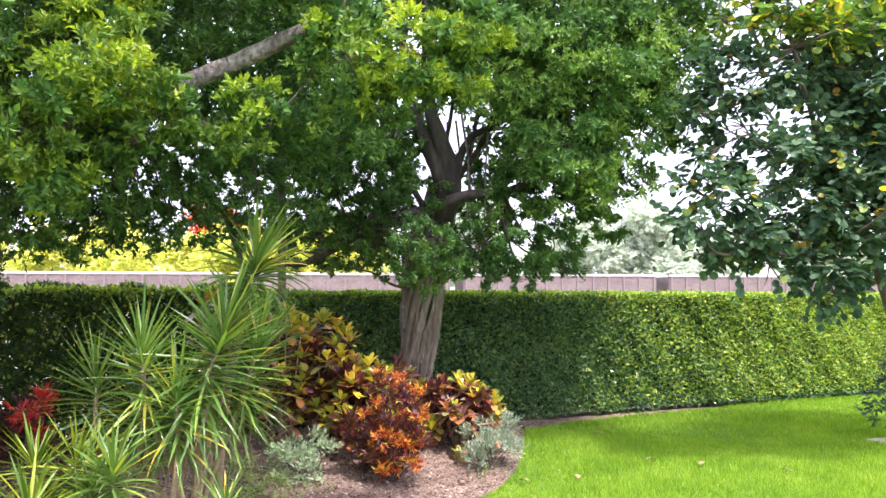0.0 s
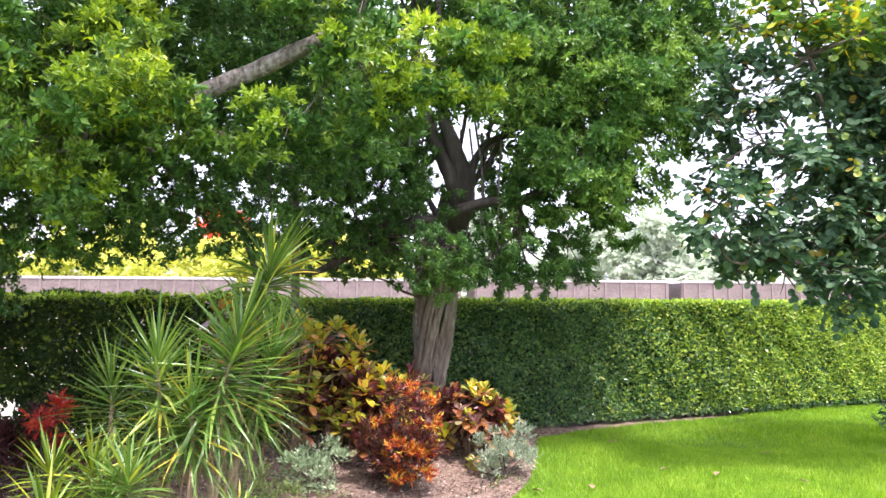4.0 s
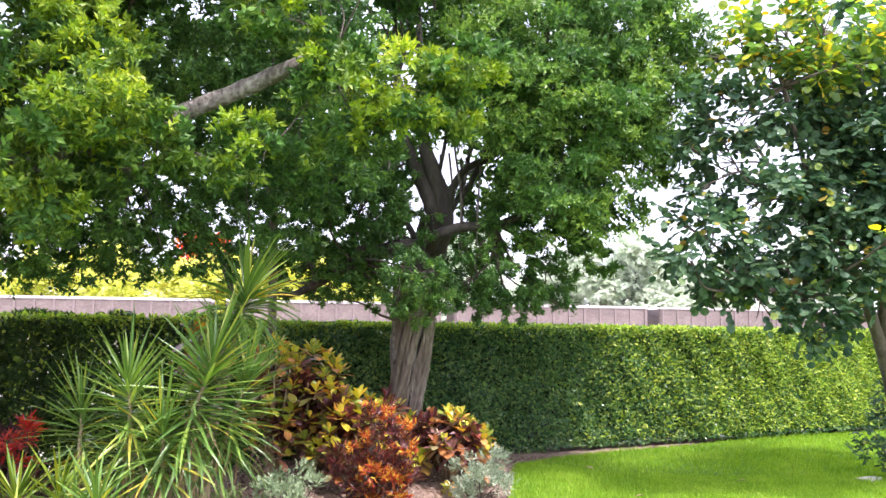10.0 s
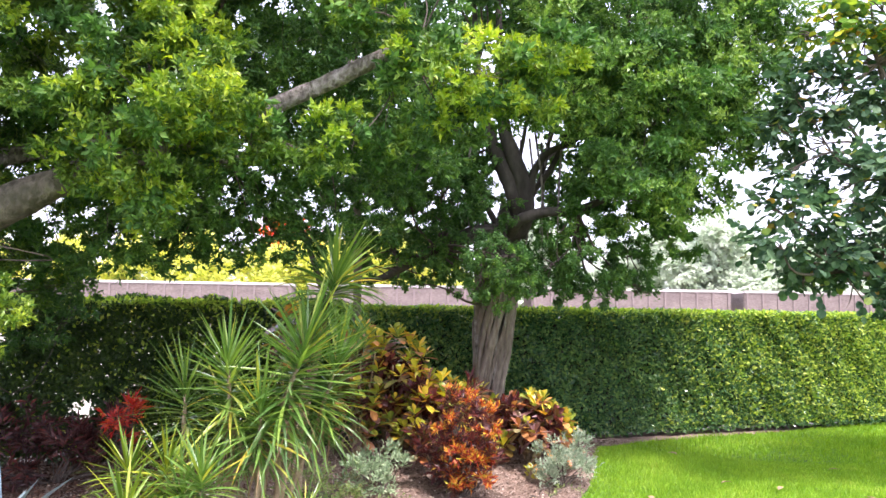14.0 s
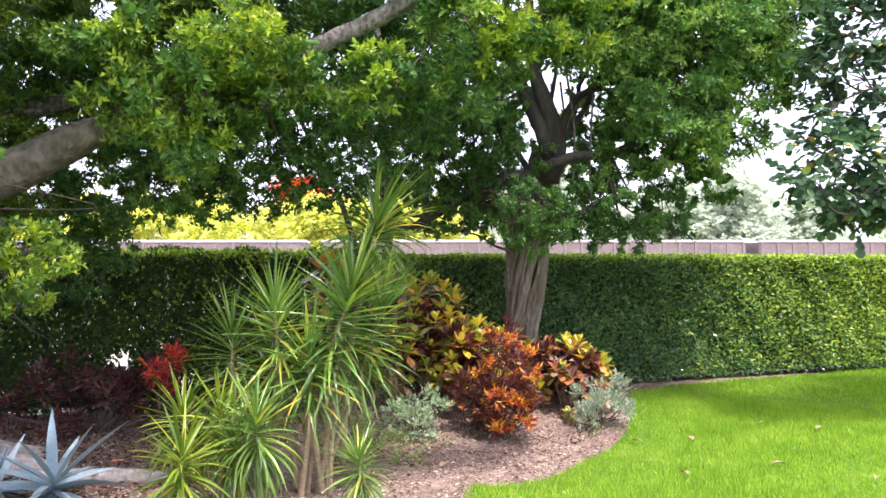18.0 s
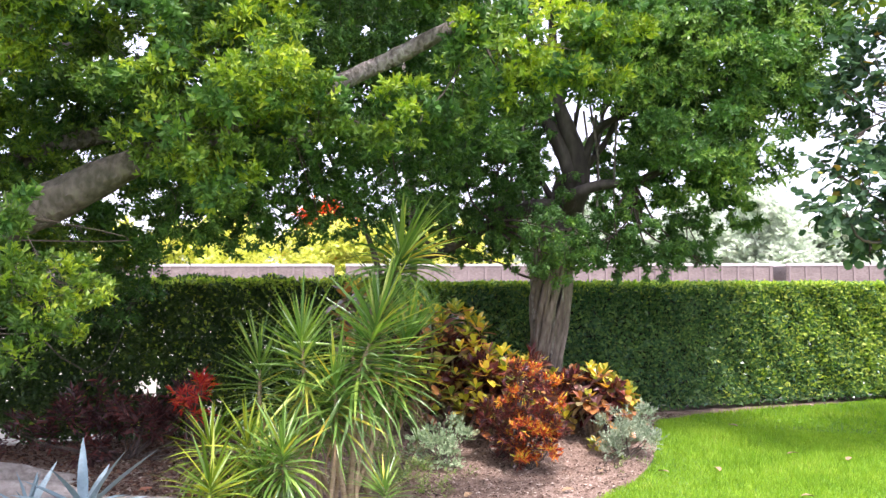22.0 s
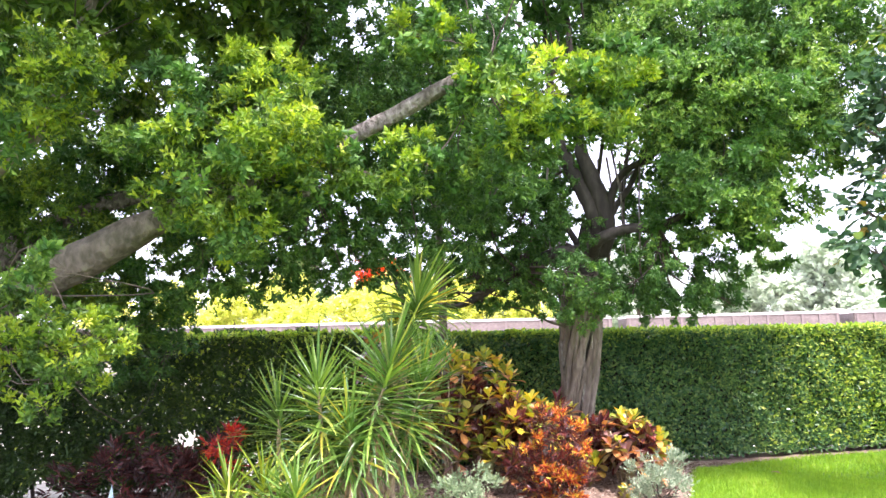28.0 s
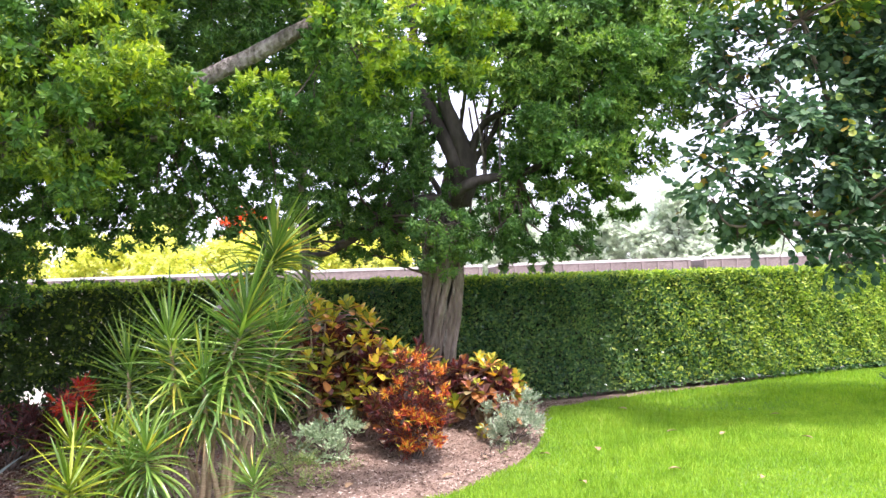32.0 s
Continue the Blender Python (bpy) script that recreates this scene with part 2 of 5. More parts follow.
M["grape_leaf"] = leafy("sea_grape_leaves", [(0, (0.035, 0.08, 0.045)), (0.5, (0.068, 0.135, 0.066)), (0.92, (0.11, 0.195, 0.085)), (0.975, (0.24, 0.32, 0.06)), (1, (0.40, 0.25, 0.05))], rough=0.55, through_light=0.36, gloss=0.3, shine=1.4)
M["grape_yellow"] = leafy("yellowing_sea_grape_leaves", [(0, (0.06, 0.13, 0.04)), (0.6, (0.13, 0.23, 0.045)), (0.8, (0.28, 0.36, 0.05)), (0.95, (0.55, 0.52, 0.05)), (1, (0.62, 0.33, 0.05))], rough=0.4, through_light=0.5)
M["dracaena"] = leafy("dracaena_leaves", [(0, (0.058, 0.135, 0.027)), (0.5, (0.12, 0.225, 0.036)), (0.85, (0.21, 0.325, 0.05)), (0.95, (0.38, 0.42, 0.06)), (1, (0.60, 0.45, 0.05))], True, 0.3, 0.24, ((0.24, 0.34, 0.11), 0.0025), 0.5, 0.0, 1.4)
M["dracaena_lime"] = leafy("lime_dracaena_leaves", [(0, (0.06, 0.125, 0.012)), (0.6, (0.14, 0.22, 0.018)), (1, (0.31, 0.34, 0.027))], True, 0.36, 0.22, None, 0.35, 0.0, 1.3)
M["croton"] = leafy("lime_yellow_croton_leaves", [(0, (0.14, 0.21, 0.035)), (0.3, (0.30, 0.36, 0.04)), (0.6, (0.58, 0.54, 0.05)), (0.85, (0.74, 0.56, 0.05)), (1, (0.70, 0.36, 0.06))], True, 0.34, 0.22, ((0.60, 0.50, 0.10), 0.012), 0.5, 0.0, 1.3)
M["croton_coral"] = leafy("coral_croton_leaves", [(0, (0.22, 0.23, 0.04)), (0.25, (0.36, 0.145, 0.05)), (0.5, (0.48, 0.19, 0.065)), (0.75, (0.54, 0.27, 0.075)), (1, (0.27, 0.105, 0.07))], True, 0.36, 0.2, ((0.58, 0.38, 0.10), 0.012), 0.45, 0.0, 1.3)
M["croton_dark"] = leafy("bronze_croton_leaves", [(0, (0.08, 0.045, 0.045)), (0.3, (0.18, 0.08, 0.07)), (0.55, (0.28, 0.18, 0.15)), (0.8, (0.20, 0.21, 0.06)), (1, (0.40, 0.18, 0.10))], True, 0.36, 0.14, ((0.40, 0.22, 0.13), 0.012), 0.4, 0.0, 1.2)
M["croton_orange"] = leafy("narrow_croton_tips", [(0, (0.20, 0.03, 0.02)), (0.35, (0.44, 0.075, 0.024)), (0.65, (0.64, 0.20, 0.028)), (0.86, (0.70, 0.42, 0.04)), (1, (0.50, 0.48, 0.06))], rough=0.38, through_light=0.22, gloss=0.35, shine=1.35)
M["croton_maroon"] = leafy("narrow_croton_lower_leaves", [(0, (0.035, 0.014, 0.016)), (0.5, (0.10, 0.024, 0.024)), (0.8, (0.22, 0.05, 0.03)), (1, (0.12, 0.12, 0.03))], rough=0.36, through_light=0.15, gloss=0.4, shine=1.3)
M["ti"] = leafy("maroon_ti_leaves", [(0, (0.028, 0.014, 0.013)), (0.5, (0.065, 0.022, 0.02)), (0.85, (0.13, 0.04, 0.034)), (1, (0.24, 0.07, 0.05))], rough=0.38, through_light=0.2)
M["ti_red"] = leafy("crimson_ti_leaves", [(0, (0.30, 0.02, 0.02)), (0.6, (0.55, 0.05, 0.035)), (1, (0.6, 0.16, 0.04))], rough=0.35, through_light=0.3)
M["silver"] = leafy("silver_leaves", [(0, (0.16, 0.22, 0.135)), (0.6, (0.27, 0.33, 0.215)), (1, (0.38, 0.42, 0.30))], rough=0.75, through_light=0.2, gloss=0.15)
M["sage"] = leafy("grey_green_leaves", [(0, (0.17, 0.25, 0.13)), (0.6, (0.29, 0.38, 0.21)), (1, (0.42, 0.50, 0.31))], rough=0.65, through_light=0.25, gloss=0.2)
M["weed"] = leafy("low_weeds", [(0, (0.10, 0.16, 0.04)), (0.6, (0.22, 0.30, 0.09)), (1, (0.36, 0.38, 0.16))], rough=0.6, through_light=0.3, gloss=0.2)
M["agave"] = leafy("blue_agave_leaves", [(0, (0.15, 0.22, 0.245)), (0.6, (0.21, 0.29, 0.31)), (1, (0.28, 0.35, 0.355))], True, 0.5, 0.05, None, 0.3)
M["far_yellow"] = leafy("sunlit_far_leaves", [(0, (0.34, 0.40, 0.09)), (0.45, (0.55, 0.58, 0.14)), (1, (0.76, 0.74, 0.24))], rough=0.6, through_light=0.45, gloss=0.1)
# distance haze mixed into the leaf colour: pale and low in contrast
M["far_hazed"] = leafy("hazed_far_leaves", [(0, (0.42, 0.48, 0.38)), (0.5, (0.50, 0.55, 0.45)), (1, (0.58, 0.62, 0.52))], rough=0.8, through_light=0.5, gloss=0.05)
M["far_red"] = leafy("flame_tree_blossom", [(0, (0.50, 0.06, 0.03)), (0.6, (0.66, 0.14, 0.04)), (1, (0.62, 0.28, 0.08))], rough=0.6, through_light=0.4, gloss=0.1)
M["far_green"] = leafy("plain_far_leaves", [(0, (0.08, 0.15, 0.05)), (0.6, (0.15, 0.24, 0.08)), (1, (0.24, 0.32, 0.12))], rough=0.6, through_light=0.3, gloss=0.1)
M["wagon"] = grain("weathered_wagon_paint", [(0.3, (0.10, 0.078, 0.07)), (0.5, (0.17, 0.135, 0.12)), (0.7, (0.25, 0.205, 0.18))], 0.5, 0.75, 9, 0.2, (1, 1, 3))
M["wagon_rim"] = grain("pale_wagon_top_rail", [(0.3, (0.36, 0.33, 0.31)), (0.7, (0.52, 0.49, 0.46))], 1.0, 0.75, 9, 0.2)
M["wagon_rib"] = grain("pale_wagon_rib", [(0.3, (0.15, 0.115, 0.105)), (0.7, (0.26, 0.21, 0.195))], 1.0, 0.75, 9, 0.2)
M["steel"] = grain("dark_running_steel", [(0.3, (0.03, 0.028, 0.026)), (0.7, (0.10, 0.08, 0.065))], 2.0, 0.6, 8, 0.3, metal=0.3)
M["gravel_load"] = grain("pale_aggregate", [(0.3, (0.50, 0.47, 0.42)), (0.7, (0.72, 0.69, 0.63))], 3.0, 0.95, 9, 0.8)
M["terracotta"] = grain("broken_terracotta", [(0.3, (0.34, 0.12, 0.06)), (0.7, (0.52, 0.23, 0.13))], 9.0, 0.85)
M["stone"] = grain("pale_limestone", [(0.3, (0.34, 0.31, 0.27)), (0.6, (0.50, 0.47, 0.42)), (0.8, (0.6, 0.57, 0.52))], 4.0, 0.9, 7, 0.7)
M["dead_leaf"] = grain("dry_leaf", [(0.3, (0.20, 0.12, 0.055)), (0.7, (0.40, 0.28, 0.15))], 12.0, 0.85)
M["wire"] = grain("galvanised_wire", [(0.3, (0.12, 0.12, 0.115)), (0.7, (0.25, 0.25, 0.24))], 9.0, 0.5, metal=0.6)

# ---- builders ----
rng = np.random.default_rng(7)


def mesh_of(name, verts, faces, material, smooth=False):
    """verts (n, 3); faces: one or several arrays of equal-sided faces."""
    me = bpy.data.meshes.new(name)
    if isinstance(faces, np.ndarray):
        faces = [faces]
    verts = np.asarray(verts, np.float32)
    loops = np.concatenate([f.ravel() for f in faces]).astype(np.int32)
    counts = np.concatenate([np.full(len(f), f.shape[1]) for f in faces])
    me.vertices.add(len(verts))
    me.vertices.foreach_set("co", verts.ravel())
    me.loops.add(len(loops))
    me.loops.foreach_set("vertex_index", loops)
    me.polygons.add(len(counts))
    me.polygons.foreach_set("loop_start", np.r_[0, np.cumsum(counts)[:-1]].astype(np.int32))
    me.polygons.foreach_set("use_smooth", np.full(len(counts), smooth))
    me.update(calc_edges=True)
    me.materials.append(M[material])
    return me


def thing(name, at, label, category, group="", kind=""):
    ob = new(name)
    ob.location = at
    ob.empty_display_size = 0.1
    return tagged(ob, label, category, group, kind)


def part(name, me, parent, label="", local=None, kind=""):
    """A mesh under a thing. Without local its vertices are in the world's metres; with local it is placed by that pose in its parent."""
    ob = new(name, me)
    ob.parent = parent
    if local is None:
        at = parent.location.copy()
        up = parent.parent
        while up is not None:
            at += up.location
            up = up.parent
        ob.matrix_parent_inverse = Matrix.Translation(-at)
    else:
        ob.matrix_basis = local
    if label:
        tagged(ob, label)
    if kind:
        tagged(ob, kind=kind)
    return ob


def spline(points, steps):
    """A smooth line through the points."""
    p = np.asarray(points, float)
    p = np.vstack([2 * p[0] - p[1], p, 2 * p[-1] - p[-2]])
    out = []
    for a, b, c, d in zip(p[:-3], p[1:-2], p[2:-1], p[3:]):
        for t in np.linspace(0, 1, steps, endpoint=False):
            out.append(0.5 * (2 * b + (c - a) * t + (2 * a - 5 * b + 4 * c - d) * t**2 + (3 * b - a - 3 * c + d) * t**3))
    return np.array(out + [p[-2]])


def tube(points, radii, seg=9, steps=5, lump=0.08, seed=0):
    """A tapered, slightly lumpy limb: verts and quads."""
    line = spline(points, steps)
    rad = np.interp(np.linspace(0, len(radii) - 1, len(line)), range(len(radii)), radii)
    r = np.random.default_rng(seed)
    ahead = np.gradient(line, axis=0)
    ahead /= np.linalg.norm(ahead, axis=1)[:, None] + 1e-9
    ref = np.array([0.31, 0.87, 0.39]) if abs(ahead[0] @ np.array([0.31, 0.87, 0.39])) < 0.9 else np.array([1.0, 0, 0])
    ang = np.linspace(0, 2 * np.pi, seg, endpoint=False)
    knots = 1 + lump * r.normal(size=(len(line), seg))
    knots = (knots + np.roll(knots, 1, 0) + np.roll(knots, 1, 1)) / 3
    rows = []
    for c, w, a, k in zip(line, rad, ahead, knots):
        u = np.cross(a, ref)
        u /= np.linalg.norm(u)
        v = np.cross(a, u)
        rows.append(c + (w * k)[:, None] * (np.cos(ang)[:, None] * u + np.sin(ang)[:, None] * v))
    verts = np.concatenate(rows + [line[:1], line[-1:]])
    i, j = np.meshgrid(np.arange(len(line) - 1), np.arange(seg), indexing="ij")
    i, j = i.ravel(), j.ravel()
    k = (j + 1) % seg
    quads = np.stack([i * seg + j, i * seg + k, (i + 1) * seg + k, (i + 1) * seg + j], 1)
    n, e = len(line) * seg, (len(line) - 1) * seg
    j = np.arange(seg)
    k = (j + 1) % seg
    caps = np.concatenate([np.stack([np.full(seg, n), k, j], 1), np.stack([np.full(seg, n + 1), e + j, e + k], 1)])
    return verts, [quads, caps]


def joined(pieces):
    """One verts and faces pair out of several."""
    verts, byside, base = [], {}, 0
    for v, faces in pieces:
        for f in [faces] if isinstance(faces, np.ndarray) else faces:
            byside.setdefault(f.shape[1], []).append(f + base)
        verts.append(v)
        base += len(v)
    return np.concatenate(verts), [np.concatenate(f) for f in byside.values()]


def limb(name, points, radii, material, parent, label="", seg=9, steps=5, lump=0.08, seed=0):
    v, f = tube(points, radii, seg, steps, lump, seed)
    return part(name, mesh_of(name, v, f, material, True), parent, label)


# leaf outlines: x across (half widths), y along, z out of the blade; faces by index
FOLDED = (np.array([(0, 0, 0), (0.5, 0.42, 0.12), (0, 1, -0.08), (-0.5, 0.42, 0.12), (0, 0.45, 0)]), np.array([(0, 1, 4), (1, 2, 4), (4, 2, 3), (0, 4, 3)]))
OVAL = (np.array([(0, 0, 0), (0.42, 0.28, 0.07), (0.45, 0.62, 0.05), (0, 1, -0.1), (-0.45, 0.62, 0.05), (-0.42, 0.28, 0.07), (0, 0.45, -0.02)]), np.array([(6, 0, 1), (6, 1, 2), (6, 2, 3), (6, 3, 4), (6, 4, 5), (6, 5, 0)]))
SIMPLE = (np.array([(0, 0, 0), (0.5, 0.45, 0.06), (0, 1, -0.05), (-0.5, 0.45, 0.06)]), np.array([(0, 1, 2), (0, 2, 3)]))
ROUND = (np.array([(0, 0, 0)] + [(0.5 * math.sin(a), 0.5 - 0.5 * math.cos(a), 0.10 * abs(math.sin(a)) + 0.05 * math.cos(a)) for a in np.linspace(0.35, 2 * np.pi - 0.35, 8)] + [(0, 0.5, -0.02)]),
         np.array([(9, i, i + 1) for i in range(8)] + [(9, 8, 0)]))
BLADE = (np.array([(-0.5, 0, 0), (0.5, 0, 0), (0.1, 1, 0.0)]), np.array([(0, 1, 2)]))


def unit(v):
    return v / (np.linalg.norm(v, axis=-1, keepdims=True) + 1e-9)


def leaf_set(at, way, face, length, width, outline):
    """Leaves at points: way is along the blade, face roughly its normal."""
    tv, tf = outline
    way = unit(way)
    side = unit(np.cross(way, face))
    up = np.cross(side, way)
    n = len(at)
    v = (at[:, None] + tv[None, :, 1:2] * (length[:, None] * way)[:, None] + tv[None, :, 0:1] * (width[:, None] * side)[:, None]
         + tv[None, :, 2:3] * (length[:, None] * up)[:, None])
    f = tf[None] + (np.arange(n) * len(tv))[:, None, None]
    return v.reshape(-1, 3), f.reshape(-1, tf.shape[1])


def whorls(at, axis, per, size, ratio, outline, inner=0.45, outer=1.35, twig=0.08, seed=1, wander=0.22):
    """Leafy shoots: at the end of each twig the leaves stand in a spiral, upright at the tip and spreading below."""
    r = np.random.default_rng(seed)
    n = len(at)
    axis = unit(axis)
    e1 = unit(np.cross(axis, np.array([0.37, 0.81, 0.45])))
    e2 = np.cross(axis, e1)
    k = np.arange(per)
    turn = k[None] * 2.39996 + r.uniform(0, 6.283, (n, 1)) + r.normal(scale=0.25, size=(n, per))
    tilt = outer + (inner - outer) * (k / max(1, per - 1))[None] + r.normal(scale=0.15, size=(n, per))
    out = np.cos(turn)[..., None] * e1[:, None] + np.sin(turn)[..., None] * e2[:, None]
    way = axis[:, None] * np.cos(tilt)[..., None] + out * np.sin(tilt)[..., None] + r.normal(scale=wander * 0.6, size=(n, per, 3))
    face = axis[:, None] * np.sin(tilt)[..., None] - out * np.cos(tilt)[..., None] + r.normal(scale=wander, size=(n, per, 3))
    p = at[:, None] + axis[:, None] * (twig * (k / per - 1))[None, :, None]
    length = size * r.uniform(0.65, 1.2, n * per)
    return leaf_set(p.reshape(-1, 3), way.reshape(-1, 3), face.reshape(-1, 3), length, length * ratio * r.uniform(0.85, 1.15, n * per), outline)


def shoots(clumps, density, seed, droop=0.0, lift=0.45, flat=0.8, inside_share=0.2, swell=1.0, fine=1.0):
    """Where the shoots of a crown end: each lump (x, y, z, radius) breaks up into rounded pads of foliage. Gives places and directions."""
    r = np.random.default_rng(seed)
    at, axis = [], []
    for x, y, z, rad in clumps:
        n = max(4, int(density * rad**2))
        m = max(4, int(7 * (rad / 0.35) ** 1.5 * fine))
        pad = unit(r.normal(size=(m, 3))) * (rad * fine**0.2 * r.uniform(0.25, 1.0, m) ** 0.5)[:, None] * np.array([1.05, 1.0, flat])
        wide = np.minimum(rad * 0.5, 0.30) / fine**0.5 * r.uniform(0.6, 1.1, m)
        pick = r.integers(m, size=n)
        d = unit(r.normal(size=(n, 3)) + np.array([0, 0, lift]) + 0.5 * unit(pad[pick]))
        deep = np.where(r.random(n) < inside_share, r.uniform(0.2, 0.8, n), r.uniform(0.8, 1.08, n))
        at.append(np.array([x, y, z]) + pad[pick] + d * (swell * wide[pick] * deep)[:, None] * np.array([1.15, 1.15, 0.8]))
        axis.append(unit(d + r.normal(scale=0.3, size=(n, 3)) + np.array([0, 0, -droop])))
    return np.concatenate(at), np.concatenate(axis)


def foliage(clumps, density, size, ratio, outline, per, seed, droop=0.0, twig=0.1, inner=0.45, outer=1.35, lift=0.45, inside_share=0.2, swell=1.0, fine=1.0):
    at, axis = shoots(clumps, density, seed, droop, lift, 0.8, inside_share, swell, fine)
    return whorls(at, axis, per, size, ratio, outline, inner, outer, twig, seed + 1)


def sprays(clumps, density, size, ratio, outline, per=8, droop=0.35, twig=0.16, seed=1, shell=0.45, flat=0.8):
    """Leafy sprays filling lumps (x, y, z, radius): each spray is a short twig with leaves to both sides."""
    r = np.random.default_rng(seed)
    at, way, face = [], [], []
    for x, y, z, rad in clumps:
        n = max(3, int(density * rad**2.3))
        m = max(5, int(9 * (rad / 0.4) ** 1.4))
        lumps = unit(r.normal(size=(m, 3)))
        lumps = lumps * (rad * r.uniform(0.35, 1.0, m) ** (1 / 2))[:, None] * np.array([1.05, 1.0, flat])
        pick = r.integers(m, size=n)
        d = unit(r.normal(size=(n, 3)) + np.array([0, 0, 0.35]))
        small = rad * 0.42 * r.uniform(0.6, 1.15, m)
        c = np.array([x, y, z]) + lumps[pick] + d * (small[pick] * r.uniform(shell**3, 1.0, n) ** (1 / 3))[:, None] * np.array([1.1, 1.1, 0.75])
        d = unit(d + 0.8 * unit(lumps[pick]))
        go = unit(d + r.normal(scale=0.45, size=(n, 3)) + np.array([0, 0, -droop]))
        s = unit(np.cross(go, np.array([0, 0, 1.0]) + r.normal(scale=0.3, size=(n, 3))))
        up = np.cross(s, go)
        k = np.arange(per)
        along = (k / per)[None, :, None] * twig * r.uniform(0.7, 1.3, n)[:, None, None]
        hand = np.where(k % 2, 1.0, -1.0)[None, :, None]
        p = c[:, None] + go[:, None] * along
        w = go[:, None] * (0.55 + 0.5 * (k / per)[None, :, None]) + hand * s[:, None] * (1.0 - 0.6 * (k / per)[None, :, None]) + r.normal(scale=0.28, size=(n, per, 3))
        w[..., 2] -= droop * 0.6
        f = up[:, None] + r.normal(scale=0.4, size=(n, per, 3)) + np.array([0, 0, 0.5])
        at.append(p.reshape(-1, 3)), way.append(w.reshape(-1, 3)), face.append(f.reshape(-1, 3))
    at, way, face = (np.concatenate(q) for q in (at, way, face))
    length = size * r.uniform(0.65, 1.25, len(at))
    return leaf_set(at, way, face, length, length * ratio * r.uniform(0.8, 1.15, len(at)), outline)


def twigs(clumps, anchors, radius, seed, bend=0.15):
    """Thin boughs from the nearest anchor point to each lump."""
    r = np.random.default_rng(seed)
    anchors = np.asarray(anchors, float)
    out = []
    for x, y, z, rad in clumps:
        c = np.array([x, y, z])
        a = anchors[np.argmin(np.linalg.norm(anchors - c, axis=1) + 0.6 * np.maximum(0, anchors[:, 2] - z))]
        mid = (a + c) / 2 + r.normal(scale=bend, size=3) * np.linalg.norm(c - a)
        out.append(tube([a, mid, c], [radius, radius * 0.65, radius * 0.3], 5, 4, 0.05, int(r.integers(1e6))))
        for _ in range(4):
            tip = c + unit(r.normal(size=3)) * rad * 0.9
            out.append(tube([mid * 0.3 + c * 0.7, (c + tip) / 2 + r.normal(scale=0.04, size=3), tip], [radius * 0.4, radius * 0.25, radius * 0.1], 4, 3, 0.0, 1))
    return joined(out)


def solid(name, size, bevel, material):
    """A box with rounded edges, standing on z = 0."""
    bm = bmesh.new()
    bmesh.ops.create_cube(bm, size=1)
    bmesh.ops.scale(bm, vec=size, verts=bm.verts)
    bmesh.ops.translate(bm, vec=(0, 0, size[2] / 2), verts=bm.verts)
    if bevel:
        bmesh.ops.bevel(bm, geom=bm.edges[:], offset=bevel, segments=2, affect="EDGES")
    me = bpy.data.meshes.new(name)
    bm.to_mesh(me)
    bm.free()
    me.materials.append(M[material])
    return me


def mound(x, y):
    """The ground's height: the bed is heaped up a little round the banyan."""
    return 0.26 * np.exp(-(((x + 0.4) / 1.7) ** 2 + ((y - 8.9) / 1.1) ** 2))


def inside(poly, x, y):
    poly = np.asarray(poly)
    c = np.zeros(np.shape(x), bool)
    for (ax, ay), (bx, by) in zip(poly, np.roll(poly, 1, 0)):
        c ^= ((ay > y) != (by > y)) & (x < (bx - ax) * (y - ay) / (by - ay + 1e-12) + ax)
    return c


def hedge_y(x):
    """The line of the hedge's front."""
    return 10.31 + 0.483 * x

# ---- ground ----
BED = [  # the outline of the planting bed
       (0.95, 9.6), (0.86, 8.8), (0.75, 8.1), (0.64, 7.58), (0.42, 6.95), (0.20, 6.54), (0.00, 6.13), (-0.17, 5.90), (-0.42, 5.76), (-0.63, 5.75), (-0.65, 5.43), (-0.70, 5.10), (-0.85, 4.95), (-1.01, 4.85), (-1.5, 4.4), (-2.0, 3.9),
       (-2.8, 3.2), (-4.6, 2.9), (-8.5, 2.6), (-8.5, 6.1), (-3.0, 9.3), (1.0, 11.2), (4.4, 12.9), (4.0, 12.2), (2.4, 11.2), (1.4, 10.5)]


def sheet(name, x0, x1, y0, y1, step, lift, material, keep=None, rough=0.0, snap=None):
    xs, ys = np.arange(x0, x1 + step, step), np.arange(y0, y1 + step, step)
    gx, gy = np.meshgrid(xs, ys)
    gz = mound(gx, gy) + lift + rough * np.random.default_rng(3).normal(size=gx.shape)
    v = np.stack([gx, gy, gz], -1).reshape(-1, 3)
    i, j = np.meshgrid(np.arange(len(ys) - 1), np.arange(len(xs) - 1), indexing="ij")
    i, j, w = i.ravel(), j.ravel(), len(xs)
    q = np.stack([i * w + j, i * w + j + 1, (i + 1) * w + j + 1, (i + 1) * w + j], 1)
    if keep is not None:
        c = v[q].mean(1)
        q = q[keep(c[:, 0], c[:, 1])]
    if snap is not None:
        closed = np.vstack([snap, snap[:1]])
        border = spline(closed, 24)[:, :2]
        used = np.unique(q)
        rim = used[~inside(border, v[used, 0], v[used, 1])]
        edge = np.unique(q[~inside(border, v[q, 0], v[q, 1]).all(1)])
        for k in np.union1d(rim, edge):
            d = ((border - v[k, :2]) ** 2).sum(1)
            if k in rim or d.min() < (0.6 * step) ** 2:
                v[k, :2] = border[d.argmin()]
                v[k, 2] -= 0.015
    return mesh_of(name, v, q, material, True)


